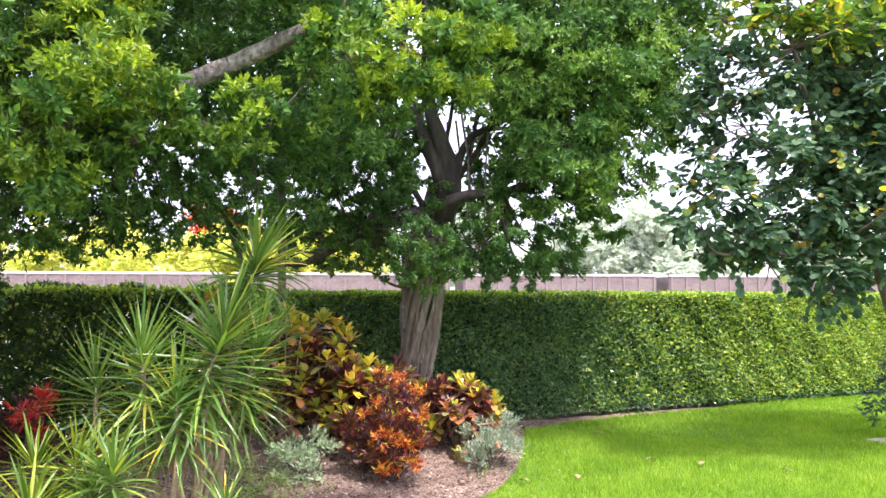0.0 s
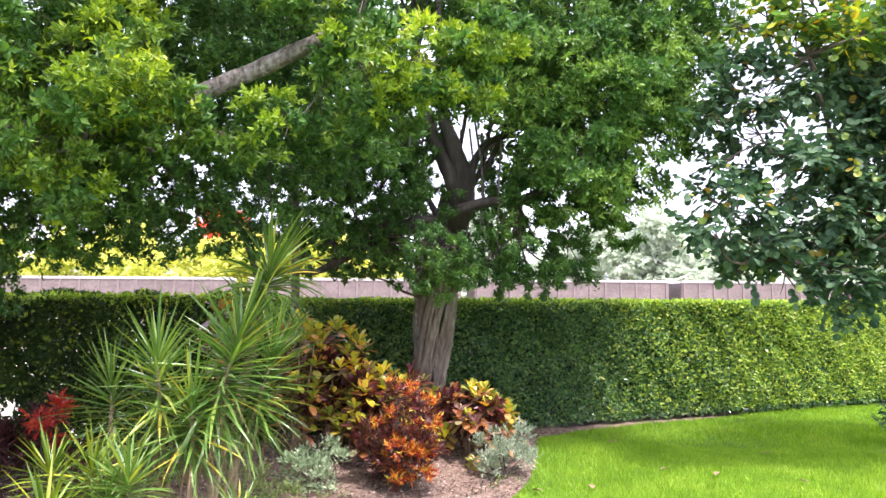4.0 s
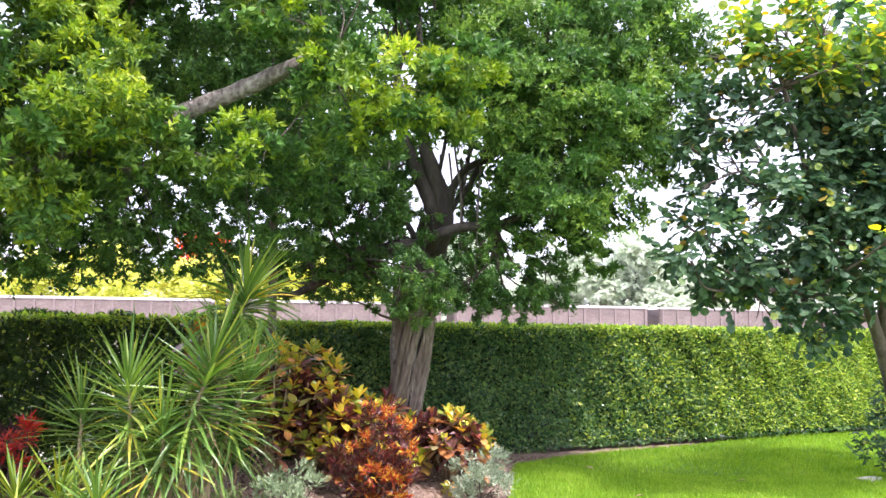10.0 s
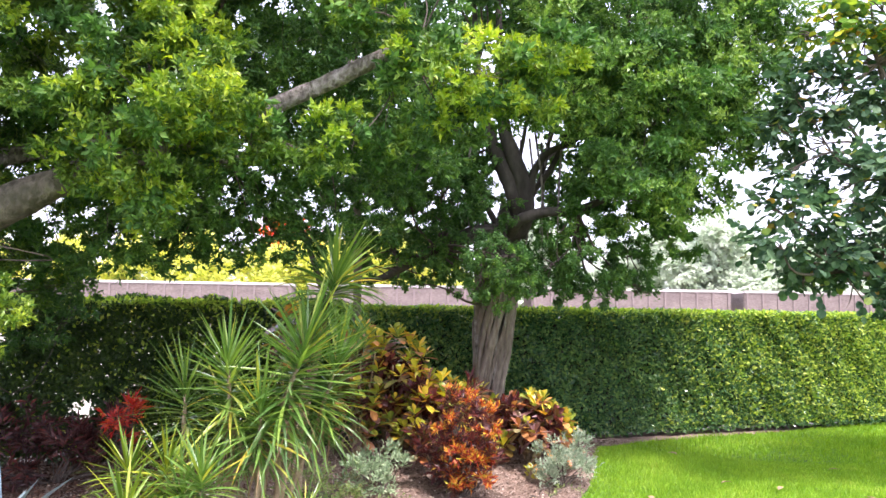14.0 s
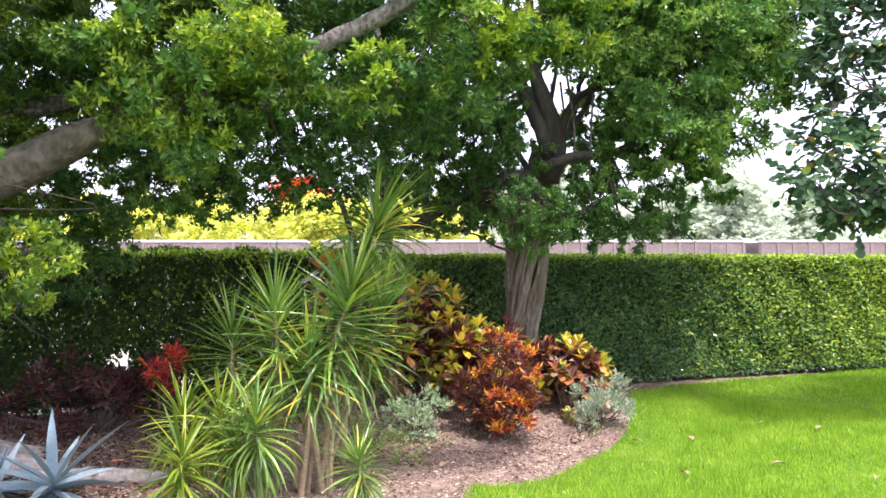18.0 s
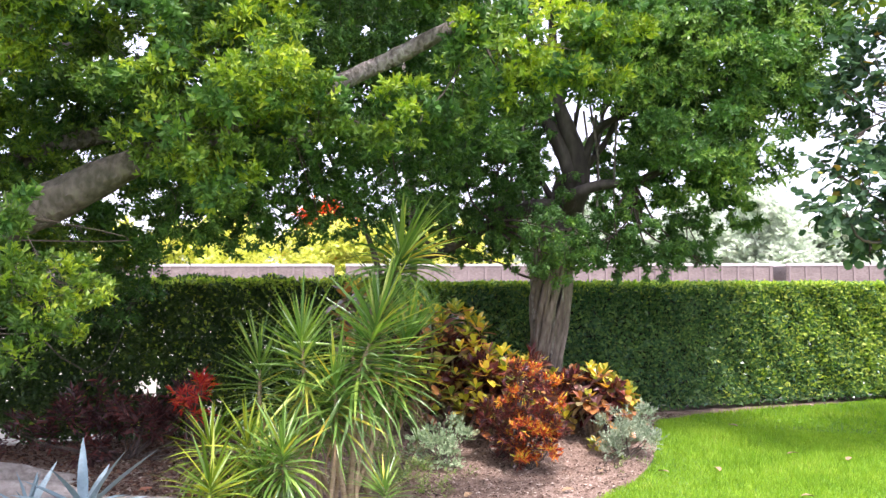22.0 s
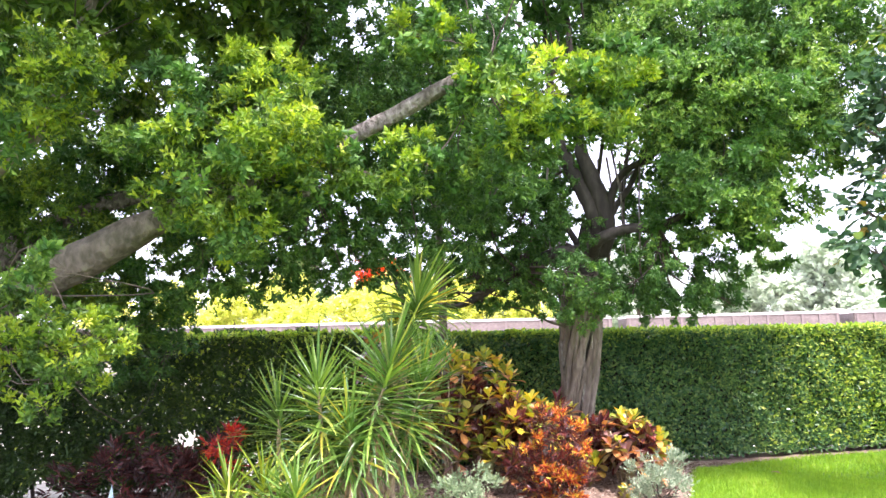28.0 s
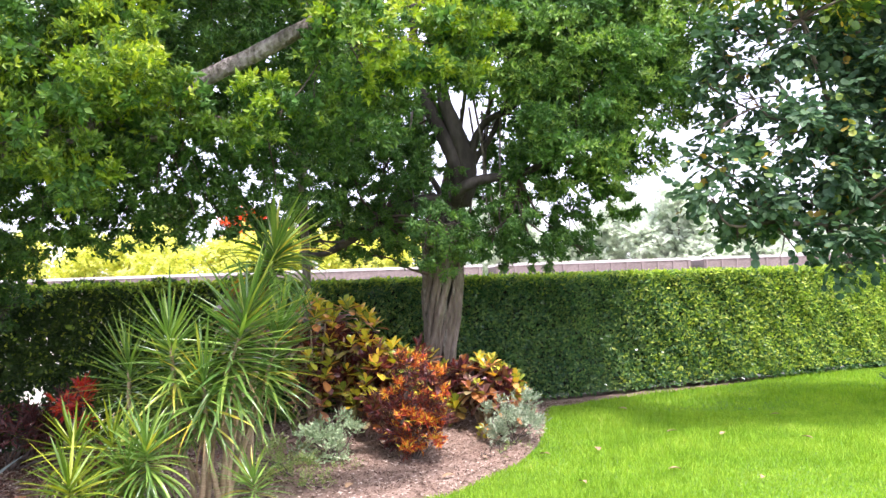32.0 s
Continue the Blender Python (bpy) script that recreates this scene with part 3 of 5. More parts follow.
ground = new("ground", mesh_of("ground", np.array([(-1500, -400, -0.06), (1500, -400, -0.06), (1500, 2500, -0.06), (-1500, 2500, -0.06)]), np.array([(0, 1, 2, 3)]), "far_ground"))
tagged(ground, "pale dusty open ground reaching to the horizon", "ground", kind="structure")
lawn = new("lawn", sheet("lawn", -9, 16, -7, 18, 0.25, -0.02, "soil", lambda x, y: y < hedge_y(x) + 0.5))
tagged(lawn, "bright green mown lawn in front of the hedge", "lawn", kind="structure")
bed = new("mulch_bed", sheet("mulch_bed", -8.6, 4.6, 2.4, 13, 0.09, 0.0, "mulch", lambda x, y: inside(spline(BED + BED[:1], 24)[:, :2], x, y), 0.006, np.array(BED)))
tagged(bed, "reddish-brown bark mulch of the planting bed", "mulch", kind="structure")

# brown leaf litter under the fig, dark to paint the bed's shade too
lx, ly = rng.uniform(-7.5, -2.3, 15000), rng.uniform(3.6, 8.6, 15000)
ok = inside(np.array(BED), lx, ly) & (rng.random(15000) < np.clip((-2.3 - lx) / 0.8, 0, 1))
lx, ly = lx[ok], ly[ok]
v, f = leaf_set(np.stack([lx, ly, rng.uniform(0.006, 0.025, len(lx))], 1), rng.normal(size=(len(lx), 3)) * (1, 1, 0.2), rng.normal(scale=0.4, size=(len(lx), 3)) + (0, 0, 1), rng.uniform(0.03, 0.07, len(lx)), rng.uniform(0.018, 0.035, len(lx)), FOLDED)
tagged(new("leaf_litter", mesh_of("leaf_litter", v, f, "litter")), "brown fallen leaves covering the bed, darkened to paint its shade", "leaf litter", kind="stuff")

# mulch chips, denser where the bed is open
n = 74000
cx, cy = rng.uniform(-4.6, 1.6, n), rng.uniform(3.4, 10.6, n)
EDGE = spline(BED + BED[:1], 8)[:, :2]
ok = inside(EDGE, cx, cy)
cx, cy = cx[ok], cy[ok]
way = rng.normal(size=(len(cx), 3)) * (1, 1, 0.18)
v, f = leaf_set(np.stack([cx, cy, mound(cx, cy) + rng.uniform(0.004, 0.016, len(cx))], 1), way, rng.normal(scale=0.35, size=(len(cx), 3)) + (0, 0, 1), rng.uniform(0.014, 0.04, len(cx)), rng.uniform(0.008, 0.02, len(cx)), SIMPLE)
tagged(new("mulch_chips", mesh_of("mulch_chips", v, f, "chip")), "loose bark chips strewn over the bed", "mulch", kind="stuff")


def blades(n, x0, x1, y0, y1, tall, wide, seed):
    r = np.random.default_rng(seed)
    x, y = r.uniform(x0, x1, n), r.uniform(y0, y1, n)
    sway = 0.03 * np.sin(5 * x + 2 * y) + 0.03 * np.sin(3.3 * y - 4 * x) + r.normal(scale=0.02, size=n)
    ok = ~inside(EDGE, x + sway, y + sway) & (y < hedge_y(x) + 0.1) & (x > -2.5)
    x, y = x[ok], y[ok]
    at = np.stack([x, y, mound(x, y) - 0.02], 1)
    way = r.normal(scale=0.42, size=(len(x), 3)) * (1, 1, 0) + (0, 0, 1)
    patch = 0.8 + 0.35 * np.sin(1.7 * x + 0.6 * y) * np.sin(1.1 * y - 0.7 * x)
    return leaf_set(at, way, r.normal(size=(len(x), 3)), tall * patch * r.uniform(0.6, 1.3, len(x)), wide * r.uniform(0.7, 1.3, len(x)), BLADE)


v, f = joined([blades(240000, -1.2, 5.8, 4.2, 9.5, 0.066, 0.0075, 11), blades(120000, 0.5, 9.5, 8.5, 15.5, 0.07, 0.012, 12), blades(60000, -2.5, 6.5, -1.5, 4.2, 0.07, 0.016, 13)])
tagged(new("grass", mesh_of("grass", v, f, "grass")), "thick bright green lawn grass", "grass", kind="stuff")

# ---- hedges ----


def hedge(name, x0, x1, height, deep, leaf, count, material, tip_lit_material, label, seed, gap=0.0, wild=0.06, core_in=0.1):
    """A hedge along the front line: a near-black core painted as inner shade, a shell of leaves on front, top and back,
    pale young tips on top, and paler leaves painting a sunlit stretch.
    """
    r = np.random.default_rng(seed)
    h = thing(name, ((x0 + x1) / 2, hedge_y((x0 + x1) / 2) + deep / 2, 0), label, "hedge")
    ux, uy = 0.9005, 0.4349
    long_ = (x1 - x0) / ux

    def place(s, d, z):
        return np.stack([x0 + ux * s - uy * d, hedge_y(x0) + uy * s + ux * d, z], -1)

    pieces = []
    if not gap:
        # added dark sheet that stands for the inner shade
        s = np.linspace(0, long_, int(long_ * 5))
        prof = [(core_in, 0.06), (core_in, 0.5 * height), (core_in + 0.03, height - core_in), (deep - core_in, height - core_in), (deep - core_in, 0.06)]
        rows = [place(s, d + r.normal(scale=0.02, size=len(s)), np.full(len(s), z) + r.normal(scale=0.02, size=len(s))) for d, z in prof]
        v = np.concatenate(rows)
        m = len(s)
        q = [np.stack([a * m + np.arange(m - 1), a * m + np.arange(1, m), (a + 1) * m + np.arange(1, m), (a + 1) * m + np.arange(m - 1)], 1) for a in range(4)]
        part("core", mesh_of("core", v, np.concatenate(q), "core"), h, "near-black sheet painting the shade inside the hedge")
    stems = []
    for s in np.arange(0.15, long_, 0.45):
        b = place(np.array([s + r.uniform(-0.1, 0.1)]), np.array([deep * r.uniform(0.35, 0.65)]), np.array([-0.05]))[0]
        stems.append(tube([b, b + (r.uniform(-0.1, 0.1), r.uniform(-0.1, 0.1), height * 0.45), b + (r.uniform(-0.2, 0.2), r.uniform(-0.1, 0.1), height * 0.9)], [0.022, 0.016, 0.006], 5, 3, 0.05, int(s * 100)))
    v, f = joined(stems)
    part("branchwork", mesh_of("branchwork", v, f, "twig"), h, kind="stuff")

    def shell(n, which):
        s = r.uniform(0, long_, n)
        if which == "front":
            z = height * r.uniform(0.03, 1.0, n)
            d = r.exponential(0.035, n) - 0.03 + wild * (np.sin(3.1 * s + 2 * z) * np.sin(1.3 * s - 3 * z) + 0.6 * np.sin(9 * s + 7 * z))
            out = np.array([uy, -ux, 0.7])
        elif which == "top":
            d = r.uniform(0, deep, n)
            z = height + wild * (np.sin(2.7 * s + 5 * d) + 0.7 * np.sin(7.3 * s)) * 0.6 - r.exponential(0.03, n) + 0.02
            out = np.array([0.1, -0.25, 1.0])
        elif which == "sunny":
            # paler leaves paint the sunlit stretch, thicker towards the right
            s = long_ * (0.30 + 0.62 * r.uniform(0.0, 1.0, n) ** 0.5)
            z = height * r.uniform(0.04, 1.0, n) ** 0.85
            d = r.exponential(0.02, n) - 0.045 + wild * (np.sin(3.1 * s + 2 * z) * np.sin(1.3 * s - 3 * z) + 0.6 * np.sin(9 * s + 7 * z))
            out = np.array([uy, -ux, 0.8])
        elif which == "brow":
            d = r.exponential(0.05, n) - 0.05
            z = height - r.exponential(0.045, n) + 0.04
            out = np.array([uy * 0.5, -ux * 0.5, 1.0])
        elif which == "inner":
            z = height * r.uniform(0.05, 0.97, n)
            d = deep * r.uniform(0.1, 0.8, n)
            out = np.array([uy, -ux, 0.3])
        else:
            z = height * r.uniform(0.05, 1.0, n)
            d = deep - r.exponential(0.05, n)
            out = np.array([-uy, ux, 0.3])
        keep = np.ones(n, bool)
        if gap:
            gone = np.clip((-4.0 - (x0 + ux * s)) / 1.2, 0, 1) * np.clip((1.35 - z) / 0.4, 0, 1)
            hole = np.sin(2.3 * s + 1.0) * np.sin(4.1 * z + 0.7 * s) + 0.5 * np.sin(5.7 * s - 3 * z) + 0.35 * (1.1 - z / height)
            keep = hole + gone * (0.18 + 0.5 * np.sin(13 * s + 4 * z) * np.sin(11 * z - 5 * s)) < 1.25 - gap + 0.4 * r.random(n)
        p = place(s, d, z)[keep]
        k = len(p)
        way = out * 0.6 + r.normal(scale=0.65, size=(k, 3)) + np.array([0, 0, -0.25])
        face = out + r.normal(scale=0.55, size=(k, 3))
        size = leaf * r.uniform(0.6, 1.25, k)
        return leaf_set(p, way, face, size, size * 0.52, SIMPLE)

    v, f = joined([shell(int(count * 0.72), "front"), shell(int(count * 0.18), "top"), shell(int(count * 0.10), "back")] + ([shell(int(count * 1.0), "inner")] if gap else []))
    part("leaves", mesh_of("leaves", v, f, material), h, kind="stuff")
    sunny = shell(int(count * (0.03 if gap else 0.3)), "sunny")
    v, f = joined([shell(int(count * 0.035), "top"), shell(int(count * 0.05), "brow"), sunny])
    part("young_leaves", mesh_of("young_leaves", v, f, tip_lit_material), h, "yellow-green young shoots and painted sunlight on the hedge", kind="stuff")
    return h


hedge("hedge", -2.6, 11.5, 1.66, 0.8, 0.062, 140000, "hedge_leaf", "hedge_tip_and_lit", "long clipped hedge of small glossy green leaves", 21, wild=0.024)
hedge("hedge", -8.2, -2.2, 1.69, 0.7, 0.066, 56000, "hedge_shaded", "hedge_tip_and_lit", "looser hedge with gaps showing light, shade painted into its leaves", 22, gap=0.16, wild=0.07)

# a wire fence stands behind the loose hedge
fence = thing("fence", (-5.2, float(hedge_y(-5.2)) + 0.95, 0), "grey wire fence on thin posts behind the hedge", "fence")
for k in range(4):
    x = -7.6 + 1.7 * k
    limb("post", [(x, float(hedge_y(x)) + 0.95, -0.06), (x, float(hedge_y(x)) + 0.95, 0.8), (x, float(hedge_y(x)) + 0.95, 1.55)], [0.03, 0.03, 0.03], "wire", fence, seg=8, steps=2, lump=0.0)
for z in (0.12, 0.8, 1.5):
    limb("rail", [(-7.6, float(hedge_y(-7.6)) + 0.95, z), (-5.0, float(hedge_y(-5.0)) + 0.95, z), (-2.5, float(hedge_y(-2.5)) + 0.95, z)], [0.014, 0.014, 0.014], "wire", fence, seg=6, steps=2, lump=0.0)

# ---- banyan with plaited trunk ----
BANYAN_RIGHT = [
    (1.23, 8.21, 3.25, 0.64), (1.56, 8.36, 3.88, 0.72), (0.94, 8.15, 4.0, 0.69), (1.76, 8.42, 2.86, 0.48), (1.1, 8.13, 2.79, 0.46), (2.25, 8.72, 4.23, 0.57), (2.38, 8.69, 3.56, 0.38), (0.56, 8.19, 3.74, 0.46), (1.27, 8.41, 4.63, 0.78), (2.14, 8.75, 4.87, 0.7), (0.55, 8.39, 4.5, 0.65), (2.57, 8.95, 4.62, 0.52), (1.65, 8.65, 2.41, 0.25),
]
BANYAN_LOW = [
    (0.64, 8.28, 2.23, 0.44), (1.01, 8.44, 2.09, 0.27), (0.26, 8.2, 2.08, 0.26), (-0.14, 8.1, 2.13, 0.29), (-0.61, 8.58, 2.77, 0.42), (-1.01, 8.65, 2.75, 0.49), (-0.93, 8.76, 2.29, 0.31), (-0.25, 8.1, 1.84, 0.2), (1.27, 8.41, 1.91, 0.13), (-1.24, 8.72, 3.29, 0.5), (-0.69, 8.88, 3.44, 0.38), (-1.43, 8.79, 2.36, 0.28), (0.47, 9.39, 2.94, 0.33), (-1.15, 8.63, 2.07, 0.22), (-0.59, 8.38, 2.06, 0.25), (1.26, 8.51, 2.21, 0.25), (0.84, 8.46, 1.88, 0.18), (0.47, 8.29, 1.91, 0.19),
]
BANYAN_FRINGE = [
    (-1.79, 9.35, 2.48, 0.31), (-2.12, 8.54, 3.01, 0.37), (-0.82, 8.26, 2.96, 0.35), (-0.45, 9.19, 3.11, 0.26), (-0.25, 7.9, 2.23, 0.23), (0, 8.01, 1.98, 0.18), (-0.39, 8, 1.95, 0.17), (0.21, 9.7, 2.5, 0.41), (-0.34, 9.8, 2.65, 0.41), (-0.61, 9.59, 2.36, 0.34), (-0.07, 9.5, 2.22, 0.27), (0.65, 9.68, 2.4, 0.31), (-1.53, 9.38, 2.88, 0.4), (-1.17, 9.73, 2.3, 0.31), (-1.8, 9.43, 2.21, 0.27), (-2.08, 9.17, 2.78, 0.33), (-0.77, 9.87, 2.66, 0.35),
]
LEFT_SUNLIT = [
    (-2.39, 4.84, 3.18, 0.46), (-2.26, 5.09, 3.41, 0.34), (-1.15, 5.07, 2.79, 0.24), (-0.56, 5.27, 3.26, 0.37), (-0.17, 5.4, 3.31, 0.34), (0.16, 5.6, 3.5, 0.3), (-2.51, 5.12, 2.34, 0.28), (0.04, 5.6, 3.13, 0.24), (-0.64, 5.16, 3.45, 0.22), (-1.25, 5.1, 3.72, 0.2), (-0.95, 5.15, 3.7, 0.22),
]
LEFT_SHADED = [
    (-2.58, 4.97, 2.68, 0.43), (-0.43, 5.59, 2.97, 0.22), (-2.24, 5.14, 2.94, 0.35), (-1.5, 5.29, 2.71, 0.23), (-0.93, 5.32, 2.81, 0.17), (-0.77, 5.05, 3.37, 0.11), (-1.72, 5.02, 2.96, 0.12), (-1.85, 5.18, 2.85, 0.19), (-2.04, 5.22, 2.66, 0.2), (-2.88, 5.00, 2.53, 0.18), (-3.11, 5.00, 2.69, 0.16), (-2.70, 5.00, 2.67, 0.16),
]
LEFT_FRONT = LEFT_SUNLIT + LEFT_SHADED
LEFT_HOLLOW = [
    (-2.01, 6.5, 3.9, 0.45), (-0.96, 6.6, 4.05, 0.4), (-1.61, 6.7, 4.1, 0.4), (-3, 6.9, 3.6, 0.5), (-3.6, 6.9, 3, 0.5),
]
LEFT_SKIRT = [
    (-3.54, 6.5, 2.24, 0.17), (-3.31, 6.7, 2.28, 0.17), (-2.93, 6.6, 2.25, 0.16), (-2.35, 6.7, 2.25, 0.16), (-2.1, 6.9, 2.22, 0.14), (-3.57, 6.9, 2.64, 0.34), (-3, 7.2, 2.78, 0.34), (-2.15, 7.3, 2.85, 0.34), (-4.96, 7, 2.99, 0.42), (-4.45, 7.1, 3.42, 0.4), (-3.87, 7, 2.94, 0.3), (-5.73, 6.9, 2.47, 0.36), (-6.2, 6.9, 3.51, 0.45), (-5.34, 7, 3.97, 0.45), (-3.12, 7.2, 3.11, 0.34), (-6.26, 6.8, 2.47, 0.36),
]
LEFT_VEIL = [
    (-4.83, 6.80, 1.85, 0.28), (-4.51, 6.90, 1.93, 0.28), (-4.18, 7.00, 1.90, 0.25), (-4.66, 6.70, 1.51, 0.26), (-4.29, 6.80, 1.56, 0.24), (-5.07, 6.90, 2.22, 0.30), (-4.10, 7.00, 1.64, 0.16),
]
LEFT_BACK = [
    (-2.28, 6.41, 2.8, 0.43), (-2.7, 6.46, 2.53, 0.39), (-3.04, 6.31, 2.24, 0.3), (-2.23, 6.85, 2.39, 0.3), (-1.8, 7.08, 2.62, 0.36), (-3.27, 6.08, 2.31, 0.34), (-2.6, 6.82, 2.24, 0.23), (-1.97, 7.14, 2.22, 0.18), (-1.43, 7.47, 2.67, 0.32), (-0.94, 6.94, 3.4, 0.44), (-2.31, 6.61, 3.22, 0.44), (-3.39, 6.24, 2.06, 0.2), (-1.77, 6.77, 3.63, 0.39), (-1.41, 7.04, 3.34, 0.33), (-2.14, 6.67, 3.32, 0.35), (-2.43, 6.58, 3.7, 0.39), (-1.89, 6.12, 4.4, 0.28), (-1.31, 6.17, 4.38, 0.27), (-0.83, 6.16, 4.29, 0.25), (-2.33, 6.19, 4.37, 0.29),
]
LEFT_SIDE = [
    (-4.06, 4.28, 3.24, 0.51), (-3.74, 4.55, 3.46, 0.46), (-3.97, 4.62, 1.99, 0.22), (-3.1, 4.99, 3.25, 0.46), (-4.18, 4.16, 2.37, 0.25), (-3.97, 5.86, 2.14, 0.28), (-4.33, 6.1, 2.99, 0.54), (-4.97, 5.87, 2.77, 0.49), (-4.66, 5.98, 2.79, 0.58), (-4.3, 6.11, 3.24, 0.52), (-4.9, 6.18, 2.2, 0.44), (-3.9, 6.36, 2.21, 0.31), (-3.49, 6.35, 2.65, 0.41), (-4.04, 6.62, 1.85, 0.24), (-3.08, 3.71, 2.03, 0.16),
]
LEFT_TUFTS = [
    (-3.7, 4.06, 1.76, 0.24), (-3.77, 3.86, 1.61, 0.23), (-3.58, 4.17, 1.58, 0.18), (-3.4, 4.55, 1.7, 0.2), (-3.73, 4.17, 1.33, 0.13), (-3.25, 4.54, 1.36, 0.1), (-3.22, 4.56, 1.63, 0.14), (-3.43, 4.16, 1.7, 0.21), (-3.25, 4.29, 1.51, 0.19), (-3.2, 4.68, 1.61, 0.14), (-3.34, 4.22, 1.24, 0.13),
]
GRAPE = [
    (2.47, 7.79, 2.36, 0.23), (2.71, 7.81, 2.62, 0.26), (2.93, 7.95, 2.25, 0.28), (3.29, 8.13, 1.93, 0.23), (3.9, 8.29, 1.79, 0.29), (3.57, 8.22, 2.34, 0.38), (4.0, 8.24, 2.65, 0.39), (3.2, 8.05, 2.96, 0.31), (3.81, 8.34, 3.26, 0.36), (4.43, 8.47, 3.18, 0.41), (2.91, 8.06, 3.36, 0.19), (3.16, 8.07, 3.85, 0.28), (3.68, 8.17, 3.89, 0.32), (4.25, 8.34, 3.9, 0.4), (4.73, 8.43, 3.69, 0.41), (4.57, 8.4, 2.32, 0.41), (4.86, 8.46, 2.83, 0.41), (2.75, 8.01, 1.98, 0.13), (3.99, 8.25, 1.59, 0.14), (2.76, 8.00, 4.04, 0.20), (2.55, 8.00, 3.49, 0.16), (2.81, 8.00, 3.72, 0.20), (2.60, 8.00, 3.07, 0.15), (2.40, 8.00, 2.78, 0.12),
]
GRAPE_TOP = [
    (3.11, 8.09, 4.7, 0.25), (3.55, 8.01, 4.75, 0.28), (4.03, 8.01, 4.83, 0.32), (4.4, 8.03, 4.43, 0.32), (3.4, 8.08, 4.4, 0.28), (3.97, 8.15, 4.39, 0.29), (4.33, 7.5, 2.58, 0.18), (2.93, 8.27, 4.57, 0.15),
]
TI = [
    (-4.69, 6.81, 0.57, 0.26), (-4.35, 6.91, 0.51, 0.29), (-4.0, 6.99, 0.52, 0.25), (-3.77, 7.11, 0.45, 0.23), (-4.19, 6.65, 0.27, 0.22), (-4.91, 6.79, 0.46, 0.2),
]

banyan = thing("banyan_tree", (-0.3, 8.9, 0.2), "spreading banyan with a plaited grey trunk and drooping crown", "tree")
# darkened core paints the crevices between the plaited roots
limb("trunk", [(-0.35, 8.9, 0.1), (-0.35, 8.9, 0.7), (-0.32, 8.9, 1.3), (-0.25, 8.9, 2.0), (-0.08, 8.88, 2.85)], [0.10, 0.085, 0.115, 0.165, 0.13], "bark_shaded", banyan, seg=14, lump=0.12)
for k in range(44):
    r2 = random.Random(900 + k)
    a = k * 2 * np.pi / 44 + r2.uniform(-0.1, 0.1)
    tw = (2.1 if k % 4 else -0.9) + r2.uniform(-0.9, 0.9)
    thick = r2.choice((0.011, 0.015, 0.02, 0.034))
    line = []
    for h in (0, 0.08, 0.2, 0.4, 0.65, 1.0):
        rr = 0.08 + 0.17 * h + r2.uniform(-0.012, 0.018) + (0.09 if h == 0 else 0.025 if h < 0.1 else 0)
        line.append((-0.35 + 0.14 * h**1.5 + rr * math.cos(a + tw * h), 8.9 + rr * math.sin(a + tw * h), 0.12 + 2.15 * h))
    limb("aerial_root", line, [thick * q for q in (1.3, 1.05, 0.95, 1.05, 1.25, 0.8)], "bark_root" if k % 4 else "bark", banyan, seg=6, lump=0.2, seed=k)
# limbs darkened in colour as silhouettes against the sky
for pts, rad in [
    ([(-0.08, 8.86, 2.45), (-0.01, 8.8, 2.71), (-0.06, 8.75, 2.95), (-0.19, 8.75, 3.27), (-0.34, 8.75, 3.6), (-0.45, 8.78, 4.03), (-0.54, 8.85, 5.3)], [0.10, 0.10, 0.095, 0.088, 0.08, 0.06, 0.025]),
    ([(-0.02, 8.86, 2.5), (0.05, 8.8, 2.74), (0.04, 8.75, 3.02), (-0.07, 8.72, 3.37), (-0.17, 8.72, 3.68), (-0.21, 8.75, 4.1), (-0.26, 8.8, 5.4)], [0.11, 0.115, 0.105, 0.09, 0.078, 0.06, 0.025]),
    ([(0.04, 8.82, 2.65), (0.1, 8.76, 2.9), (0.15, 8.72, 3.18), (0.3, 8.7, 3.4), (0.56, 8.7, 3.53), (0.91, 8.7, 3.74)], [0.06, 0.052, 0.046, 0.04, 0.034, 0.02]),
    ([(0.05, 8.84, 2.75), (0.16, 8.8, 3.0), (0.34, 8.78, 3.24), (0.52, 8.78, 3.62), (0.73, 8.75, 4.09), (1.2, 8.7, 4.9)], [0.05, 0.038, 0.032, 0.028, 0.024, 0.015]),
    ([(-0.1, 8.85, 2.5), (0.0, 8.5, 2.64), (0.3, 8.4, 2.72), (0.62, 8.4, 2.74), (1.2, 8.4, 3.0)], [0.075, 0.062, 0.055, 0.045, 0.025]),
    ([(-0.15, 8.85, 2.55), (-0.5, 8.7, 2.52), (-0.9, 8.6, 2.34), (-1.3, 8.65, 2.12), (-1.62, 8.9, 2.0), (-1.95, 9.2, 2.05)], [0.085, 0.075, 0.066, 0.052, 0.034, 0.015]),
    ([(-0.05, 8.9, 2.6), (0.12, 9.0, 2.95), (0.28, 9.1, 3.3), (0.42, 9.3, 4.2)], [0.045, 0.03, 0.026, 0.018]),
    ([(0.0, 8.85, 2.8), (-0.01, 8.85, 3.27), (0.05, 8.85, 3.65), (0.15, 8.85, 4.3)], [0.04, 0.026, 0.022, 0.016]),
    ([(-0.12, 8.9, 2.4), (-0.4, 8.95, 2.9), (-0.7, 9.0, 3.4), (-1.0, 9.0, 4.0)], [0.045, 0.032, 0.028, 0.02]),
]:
    limb("limb", pts, rad, "bark_shaded", banyan, seg=9)
